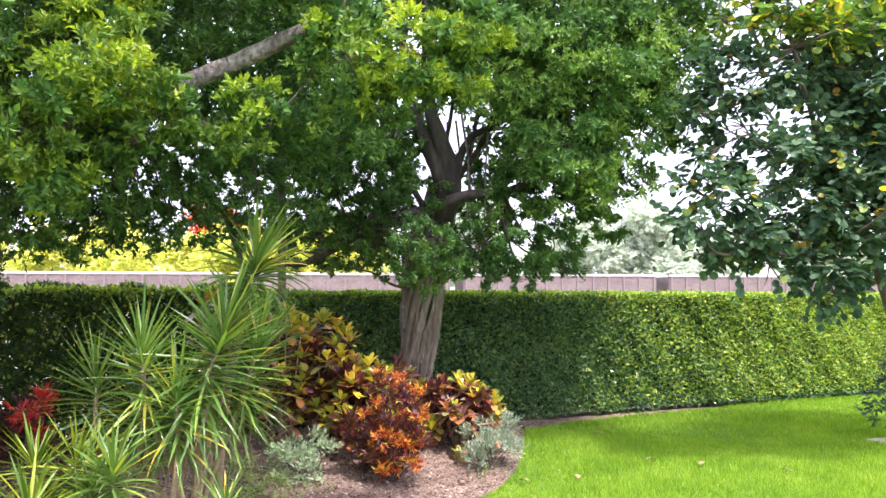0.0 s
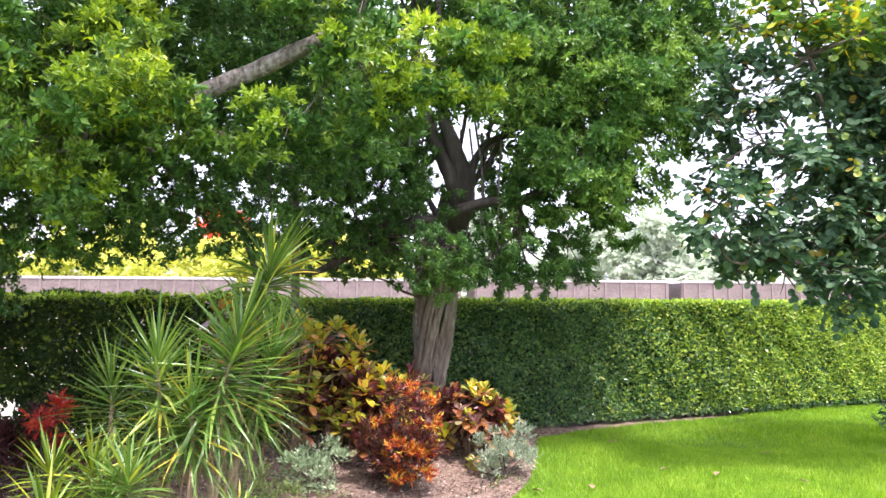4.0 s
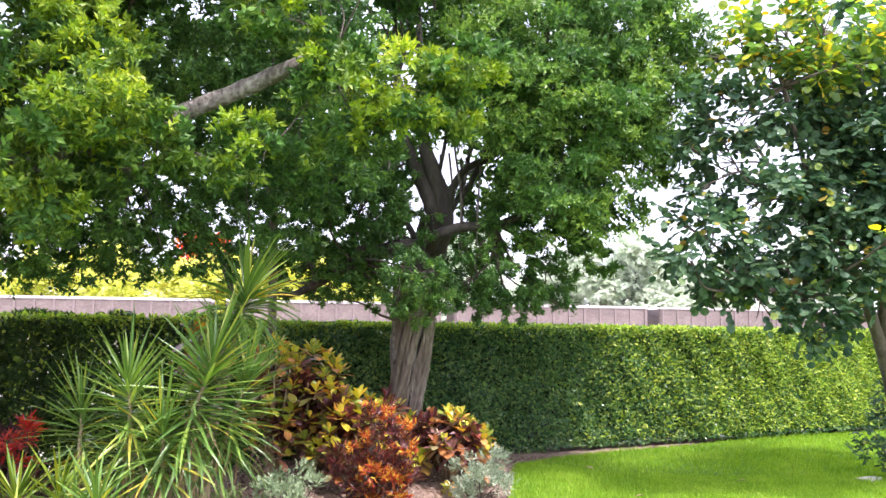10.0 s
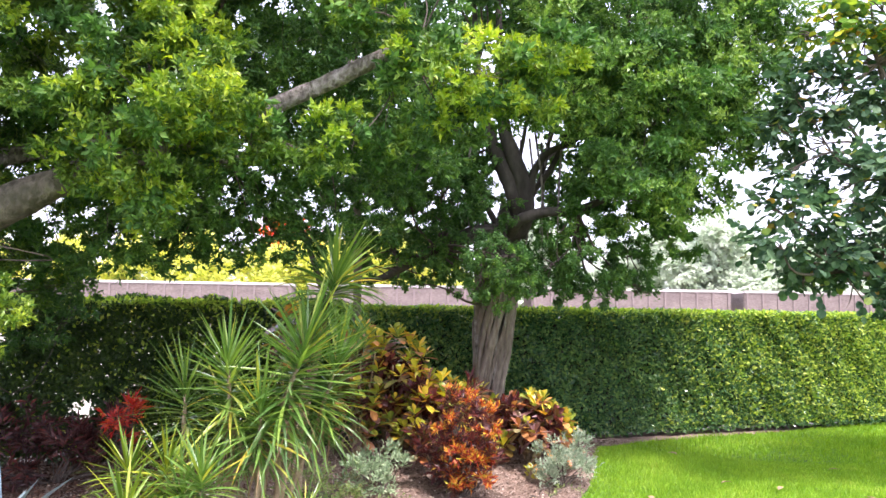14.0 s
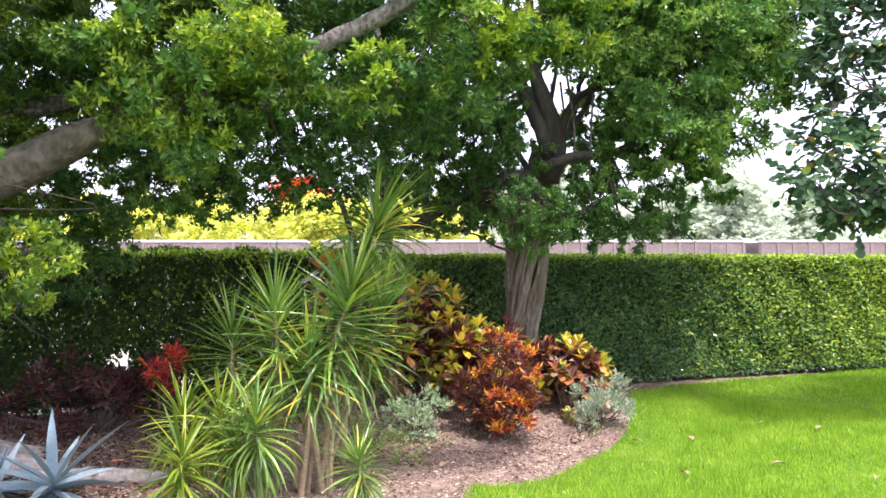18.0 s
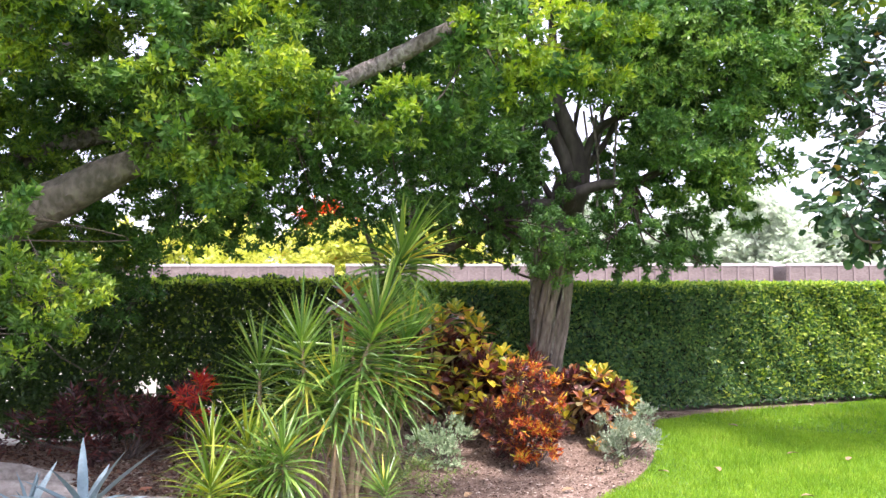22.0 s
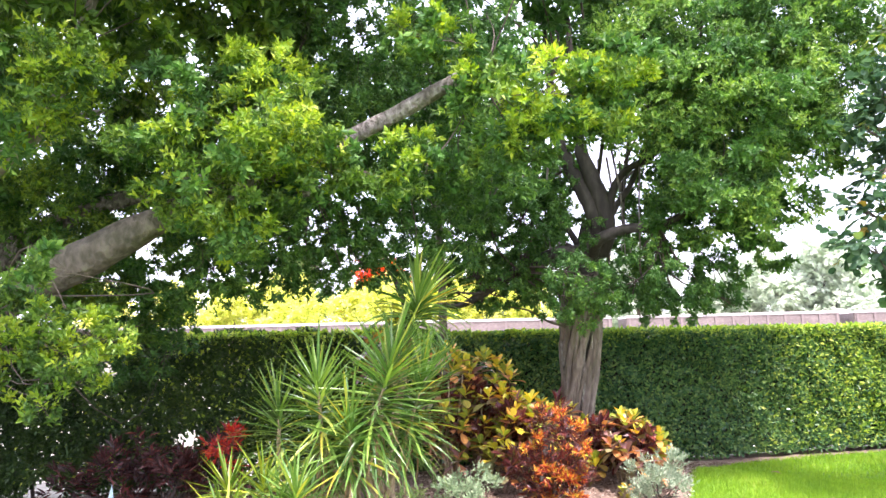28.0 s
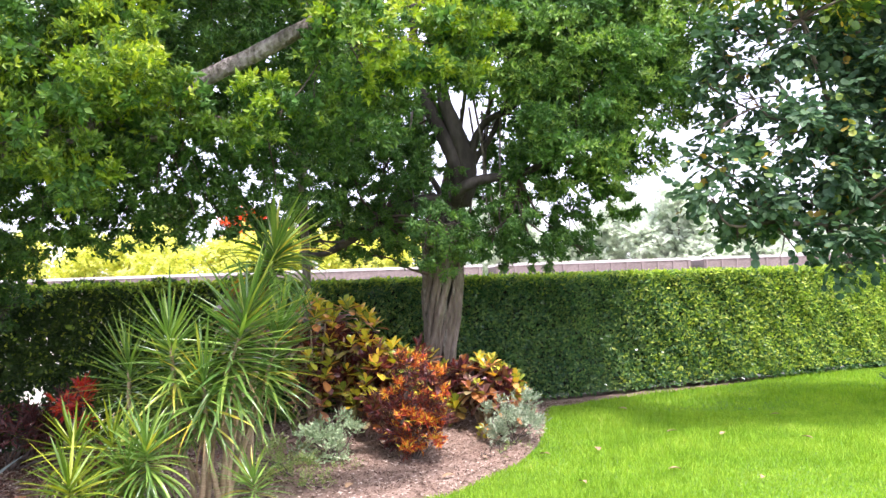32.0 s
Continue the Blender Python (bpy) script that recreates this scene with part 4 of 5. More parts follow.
limb("aerial_root", [(-1.98, 8.9, 4.6), (-1.88, 8.9, 3.5), (-1.835, 8.9, 2.55), (-1.82, 8.92, 1.2), (-1.82, 8.95, -0.05)], [0.035, 0.045, 0.048, 0.05, 0.07], "bark", banyan, seg=8)
limb("aerial_root", [(-3.1, 8.9, 3.73), (-2.72, 8.9, 3.0), (-2.37, 8.9, 2.3), (-2.1, 8.95, 1.3), (-1.9, 9.0, -0.05)], [0.02, 0.028, 0.034, 0.034, 0.04], "bark_shaded", banyan, seg=7)
limb("dead_twig", [(-0.42, 8.65, 1.72), (-0.6, 8.55, 1.78), (-0.8, 8.5, 1.9), (-1.05, 8.5, 1.95)], [0.018, 0.014, 0.01, 0.005], "twig", banyan, seg=5)
for k in range(9):
    r2 = np.random.default_rng(50 + k)
    x, y = -0.35 + r2.uniform(-0.5, 0.9), 8.85 + r2.uniform(-0.3, 0.3)
    limb("hanging_root", [(x, y, 3.6), (x + r2.uniform(-0.08, 0.08), y, 3.0), (x + r2.uniform(-0.1, 0.1), y, 2.4)], [0.014, 0.012, 0.008], "bark", banyan, seg=5, steps=3)
BANYAN_HIGH = [(-0.8, 9.4, 5.6, 1.1), (0.8, 9.6, 6.1, 1.2), (2.2, 9.8, 5.8, 1.0), (0.2, 8.3, 6.0, 1.0), (1.7, 8.5, 5.9, 0.9), (-2.0, 9.6, 4.9, 0.9), (0.8, 10.6, 4.8, 1.0), (2.3, 10.0, 4.5, 0.65),
               (-1.0, 10.4, 4.2, 0.9), (0.6, 10.2, 3.6, 0.7), (-1.9, 9.9, 3.6, 0.7), (1.7, 9.7, 3.5, 0.7)]
# unseen clumps added overhead to shade the trunk and hanging leaves
BANYAN_SHADE = [(-0.4, 7.3, 5.6, 0.7), (-1.7, 7.6, 5.6, 0.7), (-2.6, 7.2, 5.5, 0.8), (-0.6, 7.8, 5.7, 0.7)]
spread = [(-0.3, 8.8, 3.5), (-0.1, 8.75, 3.5), (0.3, 8.75, 3.5), (0.5, 8.85, 3.5), (0.7, 8.7, 4.1), (1.2, 8.4, 3.0), (0.6, 8.4, 2.74), (-0.9, 8.6, 2.34), (-1.3, 8.6, 2.1), (0, 8.7, 4.3), (-0.5, 8.8, 4.3), (1.2, 8.7, 4.9), (1.8, 8.9, 4.2), (-1.97, 9.15, 3.6)]
v, f = twigs(BANYAN_RIGHT + BANYAN_LOW + BANYAN_FRINGE + BANYAN_HIGH + BANYAN_SHADE, spread, 0.018, 5)
part("branchwork", mesh_of("branchwork", v, f, "twig", True), banyan, kind="stuff")
# lighter leaf copy over the right crown, painted as sunlit
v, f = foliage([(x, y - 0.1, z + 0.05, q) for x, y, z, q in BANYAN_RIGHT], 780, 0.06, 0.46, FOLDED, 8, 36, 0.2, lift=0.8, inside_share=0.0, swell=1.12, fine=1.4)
part("young_crown", mesh_of("young_crown", v, f, "fig_lit"), banyan, "yellow-green leaf sprays with sunlight painted into their colour", kind="stuff")
v, f = joined([foliage(BANYAN_RIGHT, 1500, 0.066, 0.46, SIMPLE, 9, 31, 0.4, inside_share=0.3, fine=1.5), foliage(BANYAN_LOW, 3000, 0.052, 0.42, SIMPLE, 9, 32, 0.6, inside_share=0.5, fine=6.0), foliage(BANYAN_FRINGE, 3000, 0.052, 0.42, SIMPLE, 9, 38, 0.6, inside_share=0.5, fine=6.0), foliage(BANYAN_HIGH, 480, 0.12, 0.5, SIMPLE, 8, 33, 0.3, inside_share=0.4), foliage(BANYAN_SHADE, 420, 0.13, 0.5, SIMPLE, 8, 35, 0.3)])
part("crown", mesh_of("crown", v, f, "fig_leaf_deep"), banyan, kind="stuff")

# ---- pale fig tree with a long arching limb ----
fig = thing("fig_tree", (-5.3, 5.45, 0), "big pale-barked fig tree with a long arching limb and surface roots", "tree")
limb("trunk", [(-5.6, 5.6, -0.1), (-5.56, 5.55, 0.6), (-5.5, 5.5, 1.3), (-5.4, 5.38, 1.9), (-5.25, 5.25, 2.4)], [0.30, 0.22, 0.2, 0.25, 0.22], "bark_pale", fig, seg=16, lump=0.1)
limb("trunk", [(-5.0, 5.55, -0.1), (-5.05, 5.5, 0.5), (-5.08, 5.42, 1.2), (-5.1, 5.3, 1.9)], [0.2, 0.13, 0.12, 0.14], "bark_pale", fig, seg=12, lump=0.1, seed=4)
limb("trunk", [(-5.75, 5.3, -0.1), (-5.65, 5.3, 0.6), (-5.55, 5.3, 1.4), (-5.45, 5.3, 2.1)], [0.22, 0.15, 0.13, 0.15], "bark_pale", fig, seg=12, lump=0.1, seed=5)
limb("limb", [(-5.15, 5.3, 1.7), (-4.9, 5.24, 1.88), (-4.45, 5.26, 2.02), (-3.78, 5.26, 2.3), (-3.17, 5.3, 2.58), (-2.7, 5.34, 2.73)], [0.17, 0.17, 0.16, 0.145, 0.10, 0.078], "bark_mossy_shaded", fig, "thick mossy lower limb, shade painted into its bark", seg=12, lump=0.12)
limb("limb", [(-2.75, 5.34, 2.71), (-2.36, 5.36, 2.85), (-1.67, 5.41, 3.14), (-1.27, 5.4, 3.31), (-0.95, 5.4, 3.47), (-0.72, 5.47, 3.6)], [0.078, 0.07, 0.062, 0.058, 0.05, 0.03], "bark", fig, "long arching pale grey limb", seg=12, lump=0.12)
limb("limb", [(-5.2, 5.25, 2.2), (-4.98, 5.12, 2.62), (-4.7, 5.05, 2.84), (-4.41, 5.03, 3.05), (-4.06, 5.06, 3.35), (-3.9, 5.1, 3.9), (-3.7, 5.2, 4.6)], [0.15, 0.10, 0.085, 0.075, 0.06, 0.05, 0.03], "bark_pale", fig, seg=10)
limb("limb", [(-4.2, 5.05, 3.25), (-4.0, 5.1, 3.33), (-3.7, 5.2, 3.4)], [0.05, 0.035, 0.02], "bark_pale", fig, seg=8)
limb("limb", [(-5.25, 5.3, 2.3), (-5.17, 5.16, 2.98), (-5.12, 5.2, 3.4), (-5.0, 5.3, 4.3), (-4.9, 5.5, 5.4)], [0.18, 0.12, 0.10, 0.08, 0.04], "bark_pale", fig, seg=10)
limb("limb", [(-5.4, 5.4, 2.2), (-5.8, 5.7, 3.2), (-6.4, 6.0, 4.2), (-6.9, 6.3, 5.2)], [0.18, 0.13, 0.1, 0.05], "bark_pale", fig, seg=10)
limb("limb", [(-3.3, 5.3, 2.55), (-2.9, 5.8, 2.75), (-2.4, 6.3, 2.9), (-1.7, 6.8, 3.1)], [0.07, 0.05, 0.04, 0.02], "bark", fig, seg=8)
limb("limb", [(-5.2, 5.5, 2.1), (-4.7, 6.0, 2.7), (-3.9, 6.3, 3.0), (-3.0, 6.5, 3.2)], [0.12, 0.09, 0.07, 0.03], "bark", fig, seg=9)
for k, (pts, rad) in enumerate([
    ([(-5.1, 5.5, 0.25), (-4.85, 5.5, 0.1), (-4.55, 5.55, 0.05), (-4.15, 5.75, 0.03), (-3.75, 5.8, -0.03)], [0.16, 0.12, 0.10, 0.08, 0.04]),
    ([(-5.1, 5.4, 0.2), (-4.85, 5.2, 0.08), (-4.5, 5.05, 0.03), (-4.1, 4.95, -0.03)], [0.15, 0.12, 0.1, 0.05]),
    ([(-5.3, 5.7, 0.25), (-5.0, 6.0, 0.1), (-4.7, 6.2, 0.05), (-4.3, 6.3, 0.0)], [0.15, 0.11, 0.08, 0.04]),
    ([(-4.0, 5.6, -0.02), (-3.5, 5.5, 0.02), (-3.05, 5.58, 0.02), (-2.75, 5.6, -0.03)], [0.05, 0.06, 0.05, 0.03]),
    ([(-5.5, 5.2, 0.2), (-5.4, 4.8, 0.06), (-5.1, 4.4, 0.0), (-4.9, 4.1, -0.04)], [0.15, 0.11, 0.08, 0.04]),
]):
    limb("surface_root", pts, [1.35 * q for q in rad], "bark_bleached", fig, seg=9, lump=0.14, seed=70 + k)
for k in range(11):
    a = k * 2 * np.pi / 11
    tw = 0.35 * math.sin(k * 1.9)
    line = [(-5.58 + 0.16 * h + (0.23 + (0.12 if h == 0 else 0)) * math.cos(a + tw * h), 5.55 - 0.18 * h + (0.23 + (0.12 if h == 0 else 0)) * math.sin(a + tw * h), -0.02 + 2.2 * h) for h in (0, 0.1, 0.3, 0.6, 1.0)]
    limb("aerial_root", line, [0.09, 0.065, 0.05, 0.055, 0.05], "bark_pale" if k % 2 else "bark", fig, seg=8, lump=0.15, seed=300 + k)
# unseen upper crown, with clumps added to shade hollow, bed and hedge
FIG_HIGH_SHADE = [(-4.7, 3.3, 5.3, 1.0), (-5.9, 3.2, 5.0, 1.1), (-4.3, 3.9, 4.8, 0.6), (-4.5, 4.8, 5.2, 1.2), (-2.8, 5.4, 5.0, 1.1), (-6.2, 5.8, 5.2, 1.3), (-3.6, 6.6, 5.0, 1.1), (-5.2, 4.0, 4.5, 0.9), (-6.8, 5.2, 4.2, 1.0), (-2.9, 6.3, 4.6, 0.7),
            (-7.0, 6.6, 4.6, 1.1), (-5.4, 6.9, 4.4, 1.0), (-3.6, 4.6, 4.3, 0.7), (-6.3, 4.6, 3.2, 0.7), (-1.9, 5.4, 5.4, 0.75), (-1.1, 5.6, 5.45, 0.65), (-2.7, 2.7, 5.2, 0.7), (-3.7, 2.9, 5.3, 0.9)]
reach = [(-3.1, 5.5, 2.7), (-0.8, 5.6, 3.5), (-4.41, 5.03, 3.05), (-3.9, 5.1, 3.9), (-5.12, 5.2, 3.4), (-5.0, 5.3, 4.3), (-2.4, 6.3, 2.9), (-1.7, 6.8, 3.1), (-3.9, 6.3, 3.0), (-3.0, 6.5, 3.2), (-6.4, 6.0, 4.2), (-4.6, 5.2, 2.0)]
LEFT_DEEP = [(-4.2 + 0.62 * i + 0.15 * math.sin(3 * i + j), 7.5 + 0.25 * math.sin(5 * i + 2 * j), 3.25 + 0.55 * j + 0.1 * math.sin(2 * i), 0.46) for i in range(6) for j in range(3)]
v, f = twigs(LEFT_FRONT + LEFT_BACK + LEFT_HOLLOW + LEFT_SKIRT + LEFT_VEIL + LEFT_SIDE + LEFT_TUFTS + FIG_HIGH_SHADE, reach, 0.007, 6)
part("branchwork", mesh_of("branchwork", v, f, "twig", True), fig, kind="stuff")
v, f = joined([foliage(LEFT_SUNLIT, 900, 0.054, 0.48, FOLDED, 8, 40, 0.05, fine=1.5), foliage(LEFT_SHADED, 1900, 0.054, 0.48, FOLDED, 8, 41, 0.05, fine=1.8), foliage(LEFT_SIDE + LEFT_TUFTS, 1400, 0.054, 0.48, FOLDED, 8, 42, 0.05, fine=1.5), foliage(FIG_HIGH_SHADE, 800, 0.12, 0.5, SIMPLE, 8, 43, 0.2, inside_share=0.4)])
part("crown", mesh_of("crown", v, f, "fig_leaf"), fig, kind="stuff")
# dense on the sunlit clumps, sparse on the shaded: sunlight as leaf colour
v, f = joined([foliage(LEFT_SUNLIT, 1100, 0.056, 0.48, FOLDED, 8, 40, 0.0, lift=0.7, inside_share=0.05, swell=1.08, fine=1.5), foliage(LEFT_SHADED, 110, 0.056, 0.48, FOLDED, 8, 45, -0.1, lift=1.0, inside_share=0.0, swell=1.1, fine=1.8), foliage(LEFT_SIDE[:2], 700, 0.056, 0.48, FOLDED, 8, 39, 0.0, lift=0.7, inside_share=0.05, swell=1.08, fine=1.5), foliage(LEFT_TUFTS, 600, 0.054, 0.48, FOLDED, 8, 46, -0.1, lift=1.1, inside_share=0.0, swell=1.15)])
part("young_crown", mesh_of("young_crown", v, f, "fig_young_lit"), fig, "fresh lime-green shoots at the crown's rim, sunlight painted in", kind="stuff")
# darker leaf copy paints the shade between and behind the front pads
v, f = joined([foliage(LEFT_FRONT + LEFT_SIDE, 800, 0.07, 0.48, SIMPLE, 8, 47, 0.1, inside_share=1.0), foliage(LEFT_DEEP, 650, 0.085, 0.48, SIMPLE, 8, 49, 0.3, inside_share=0.4), foliage(LEFT_BACK + LEFT_HOLLOW + LEFT_SKIRT + LEFT_VEIL, 2100, 0.056, 0.44, SIMPLE, 9, 44, 0.45, inside_share=0.6, fine=10.0)])
part("inner_crown", mesh_of("inner_crown", v, f, "fig_leaf_deep"), fig, kind="stuff")

# ---- sea grape ----
grape = thing("sea_grape_tree", (5.4, 9.6, 0), "sea grape tree with round leathery leaves, some yellow", "tree")
for k, (pts, rad) in enumerate([
    ([(5.62, 9.6, -0.05), (5.43, 9.5, 0.5), (5.24, 9.35, 1.1), (4.9, 9.1, 1.9), (4.40, 8.8, 2.9), (4.10, 8.4, 4.2)], [0.11, 0.09, 0.08, 0.065, 0.05, 0.02]),
    ([(5.72, 9.65, -0.05), (5.68, 9.5, 0.6), (5.29, 9.3, 1.3), (5.06, 9.1, 2.0), (5.20, 8.9, 3.2), (5.30, 8.8, 4.4)], [0.12, 0.09, 0.08, 0.07, 0.05, 0.02]),
    ([(5.42, 9.5, 0.55), (5.5, 9.4, 0.9), (5.61, 9.4, 1.6), (5.90, 9.4, 2.7)], [0.07, 0.07, 0.06, 0.03]),
    ([(4.84, 9.15, 1.8), (4.36, 8.8, 2.0), (3.86, 8.4, 2.05), (3.25, 8.1, 2.1), (2.73, 7.9, 2.3)], [0.05, 0.04, 0.032, 0.025, 0.01]),
    ([(4.63, 9.0, 2.3), (4.10, 8.6, 2.7), (3.60, 8.3, 3.2), (3.10, 8.1, 3.8)], [0.045, 0.035, 0.025, 0.01]),
    ([(4.40, 8.8, 2.9), (4.30, 8.5, 3.7), (4.20, 8.3, 4.5), (4.00, 8.2, 5.0)], [0.04, 0.03, 0.02, 0.01]),
    ([(4.20, 8.7, 2.6), (3.90, 8.4, 3.4), (3.60, 8.2, 4.2), (3.50, 8.1, 4.8)], [0.03, 0.025, 0.02, 0.01]),
]):
    limb("trunk" if k < 2 else "limb", pts, rad, "bark_brown", grape, seg=9, seed=k)
GRAPE_FAR = [(5.6, 8.8, 2.6, 0.7), (6.1, 9.3, 3.2, 0.8), (5.4, 9.0, 3.9, 0.8), (6.6, 9.4, 2.5, 0.7), (6.2, 9.5, 3.4, 0.7), (5.2, 9.1, 4.4, 0.6), (4.4, 8.8, 4.9, 0.55), (5.6, 9.4, 5.0, 0.8), (6.8, 9.2, 4.0, 0.7), (4.5, 9.1, 3.2, 0.5)]
anch = [(4.4, 8.8, 2.9), (3.8, 8.4, 2.05), (3.2, 8.1, 2.1), (3.6, 8.3, 3.2), (4.3, 8.5, 3.7), (3.6, 8.2, 4.2), (5.0, 9.1, 2.0), (5.2, 8.9, 3.2), (5.5, 9.4, 1.6), (5.9, 9.4, 2.7)]
v, f = twigs(GRAPE + GRAPE_TOP + GRAPE_FAR, anch, 0.02, 8)
part("branchwork", mesh_of("branchwork", v, f, "bark_brown", True), grape, kind="stuff")
v, f = joined([sprays(GRAPE, 1250, 0.08, 0.95, ROUND, 6, 0.4, 0.24, 51, 0.15), sprays(GRAPE_FAR, 330, 0.11, 0.95, ROUND, 6, 0.4, 0.3, 52)])
part("crown", mesh_of("crown", v, f, "grape_leaf"), grape, kind="stuff")
v, f = sprays(GRAPE_TOP, 950, 0.088, 0.95, ROUND, 5, 0.2, 0.25, 53, 0.2)
part("yellow_leaves", mesh_of("yellow_leaves", v, f, "grape_yellow"), grape, "sunlit yellowing round leaves", kind="stuff")

# ---- shrubs ----


def strap_leaf(name, width, arch, material, keel=0.25, steps=7):
    """A tapering strap leaf one metre long along y, arching down by arch radians."""
    y, z, v = 0.0, 0.0, []
    for k in range(steps + 1):
        t = k / steps
        w = width * (0.55 + 0.45 * math.sin(min(1, t * 2.2) * math.pi / 2)) * (1 - t**2.2) + 0.001
        v += [(-w / 2, y, z + keel * w), (0, y, z), (w / 2, y, z + keel * w)]
        a = -arch * (t + 0.5 / steps) ** 1.5
        y, z = y + math.cos(a) / steps, z + math.sin(a) / steps
    q = [(3 * k + i, 3 * k + i + 1, 3 * k + i + 4, 3 * k + i + 3) for k in range(steps) for i in (0, 1)]
    return mesh_of(name, np.array(v), np.array(q), material, True)


def broad_leaf(name, width, fold, curl, material):
    """A blunt paddle-shaped leaf one metre long along y."""
    v, ts = [], (0.0, 0.12, 0.32, 0.56, 0.78, 0.93, 1.0)
    for t in ts:
        w = width * math.sin(math.pi * min(0.999, t**1.7)) ** 0.62 + 0.02 * (1 - t) + 0.004
        z = -curl * t * t
        v += [(-w / 2, t, z + fold * w), (0, t, z), (w / 2, t, z + fold * w)]
    q = [(3 * k + i, 3 * k + i + 1, 3 * k + i + 4, 3 * k + i + 3) for k in range(len(ts) - 1) for i in (0, 1)]
    return mesh_of(name, np.array(v), np.array(q), material, True)


def aim(at, way, roll, size):
    """A pose that turns a leaf along y into way."""
    way = Vector(way).normalized()
    return Matrix.Translation(at) @ way.to_track_quat("Y", "Z").to_matrix().to_4x4() @ Matrix.Rotation(roll, 4, "Y") @ Matrix.Diagonal((size, size, size, 1))


def rosette(parent, at, axis, n, length, meshes, seed, low=-0.35, high=1.35, spread=0.12):
    """A tuft of strap leaves round an axis: upright in the middle, hanging at the rim."""
    r = random.Random(seed)
    axis = Vector(axis).normalized()
    base = parent.location
    for k in range(n):
        t = k / (n - 1)
        turn, tilt = k * 2.39996 + r.uniform(-0.3, 0.3), high + (low - high) * t**0.65 + r.uniform(-0.15, 0.15)
        flat = Vector((math.cos(turn), math.sin(turn), 0))
        way = flat * math.cos(tilt) + axis * math.sin(tilt)
        p = Vector(at) - base + axis * (spread * (1 - 2 * t)) + flat * 0.012
        part("leaf", meshes[min(len(meshes) - 1, int(t * len(meshes)))], parent, local=aim(p, way, r.uniform(-0.5, 0.5), length * r.uniform(0.75, 1.12)))


STRAPS = [strap_leaf("dracaena_leaf", 0.055, a, "dracaena") for a in (0.06, 0.22, 0.45, 0.85)]
DRY = [strap_leaf("dry_leaf", 0.05, a, "dead_leaf") for a in (0.5, 1.0)]
for label, foot_at, heads in [
    ("clump of dracaena with arching narrow green leaves on pale canes", (-1.74, 5.36, 0), [((-1.56, 5.36, 1.16), (0.34, 0.05, 1), 180, 0.50, 0.32), ((-1.99, 5.34, 1.08), (-0.12, -0.05, 1), 120, 0.44, 0.24), ((-1.74, 5.24, 0.84), (0.05, -0.25, 1), 90, 0.42, 0.2)]),
    ("dracaena clump leaning behind the front tufts on pale canes", (-1.82, 5.55, 0), [((-2.33, 5.42, 0.90), (-0.12, 0.05, 1), 100, 0.40, 0.24), ((-1.38, 5.62, 1.06), (0.3, 0.1, 1), 150, 0.45, 0.3), ((-2.12, 5.62, 0.80), (-0.2, 0.2, 0.9), 80, 0.42, 0.2)]),
]:
    dracaena = thing("dracaena", foot_at, label, "shrub")
    for k, (at, axis, n, length, stem) in enumerate(heads):
        foot = (foot_at[0] + 0.09 * math.sin(k * 2.1), foot_at[1] + 0.07 * math.cos(k * 1.7), -0.05)
        ax = Vector(axis).normalized()
        limb("cane", [foot, ((foot[0] * 2 + at[0]) / 3 + 0.02, (foot[1] * 2 + at[1]) / 3, at[2] * 0.38), tuple(Vector(at) - ax * 0.25), tuple(Vector(at) + ax * 0.15)], [0.024, 0.02, 0.018, 0.012], "cane", dracaena, seg=7, lump=0.12, seed=k)
        rosette(dracaena, at, axis, n, length, STRAPS, 100 + k + int(at[0] * 10), -0.6, 1.4, stem)
        rosette(dracaena, (at[0], at[1], at[2] - 0.22), axis, 7, length * 0.75, DRY, 190 + k, -1.35, -0.8, 0.08)
    limb("cane", [(foot_at[0] - 0.05, foot_at[1], -0.05), (foot_at[0] - 0.02, foot_at[1] + 0.02, 0.3), (foot_at[0] + 0.03, foot_at[1] + 0.03, 0.7)], [0.02, 0.017, 0.014], "cane", dracaena, seg=6, lump=0.1, seed=20)
    limb("cane", [(foot_at[0] + 0.12, foot_at[1] - 0.03, -0.05), (foot_at[0] + 0.13, foot_at[1] - 0.02, 0.35), (foot_at[0] + 0.2, foot_at[1] + 0.02, 0.8)], [0.018, 0.016, 0.012], "cane", dracaena, seg=6, lump=0.1, seed=21)
tall = thing("dracaena", (-1.7, 6.2, 0), "taller dracaena with a single drooping tuft above the clump", "shrub")
limb("cane", [(-1.75, 6.25, -0.05), (-1.7, 6.2, 0.7), (-1.58, 6.12, 1.3), (-1.47, 6.08, 1.82)], [0.03, 0.026, 0.024, 0.016], "cane", tall, seg=7)
TALL = [strap_leaf("dracaena_leaf", 0.066, a, "dracaena") for a in (0.3, 0.9, 1.5, 2.0)]
rosette(tall, (-1.47, 6.06, 1.76), (0.35, -0.05, 1), 120, 0.56, TALL, 130, -0.5, 1.4, 0.15)
rosette(tall, (-1.56, 6.1, 1.55), (-0.5, -0.1, 1), 20, 0.44, STRAPS[:2], 131)

SHORT = [strap_leaf("leaf", 0.062, a, "dracaena_lime", 0.2) for a in (0.15, 0.6, 1.1, 1.6)]
SHORT_G = [strap_leaf("leaf", 0.062, a, "dracaena", 0.2) for a in (0.15, 0.6, 1.1, 1.6)]
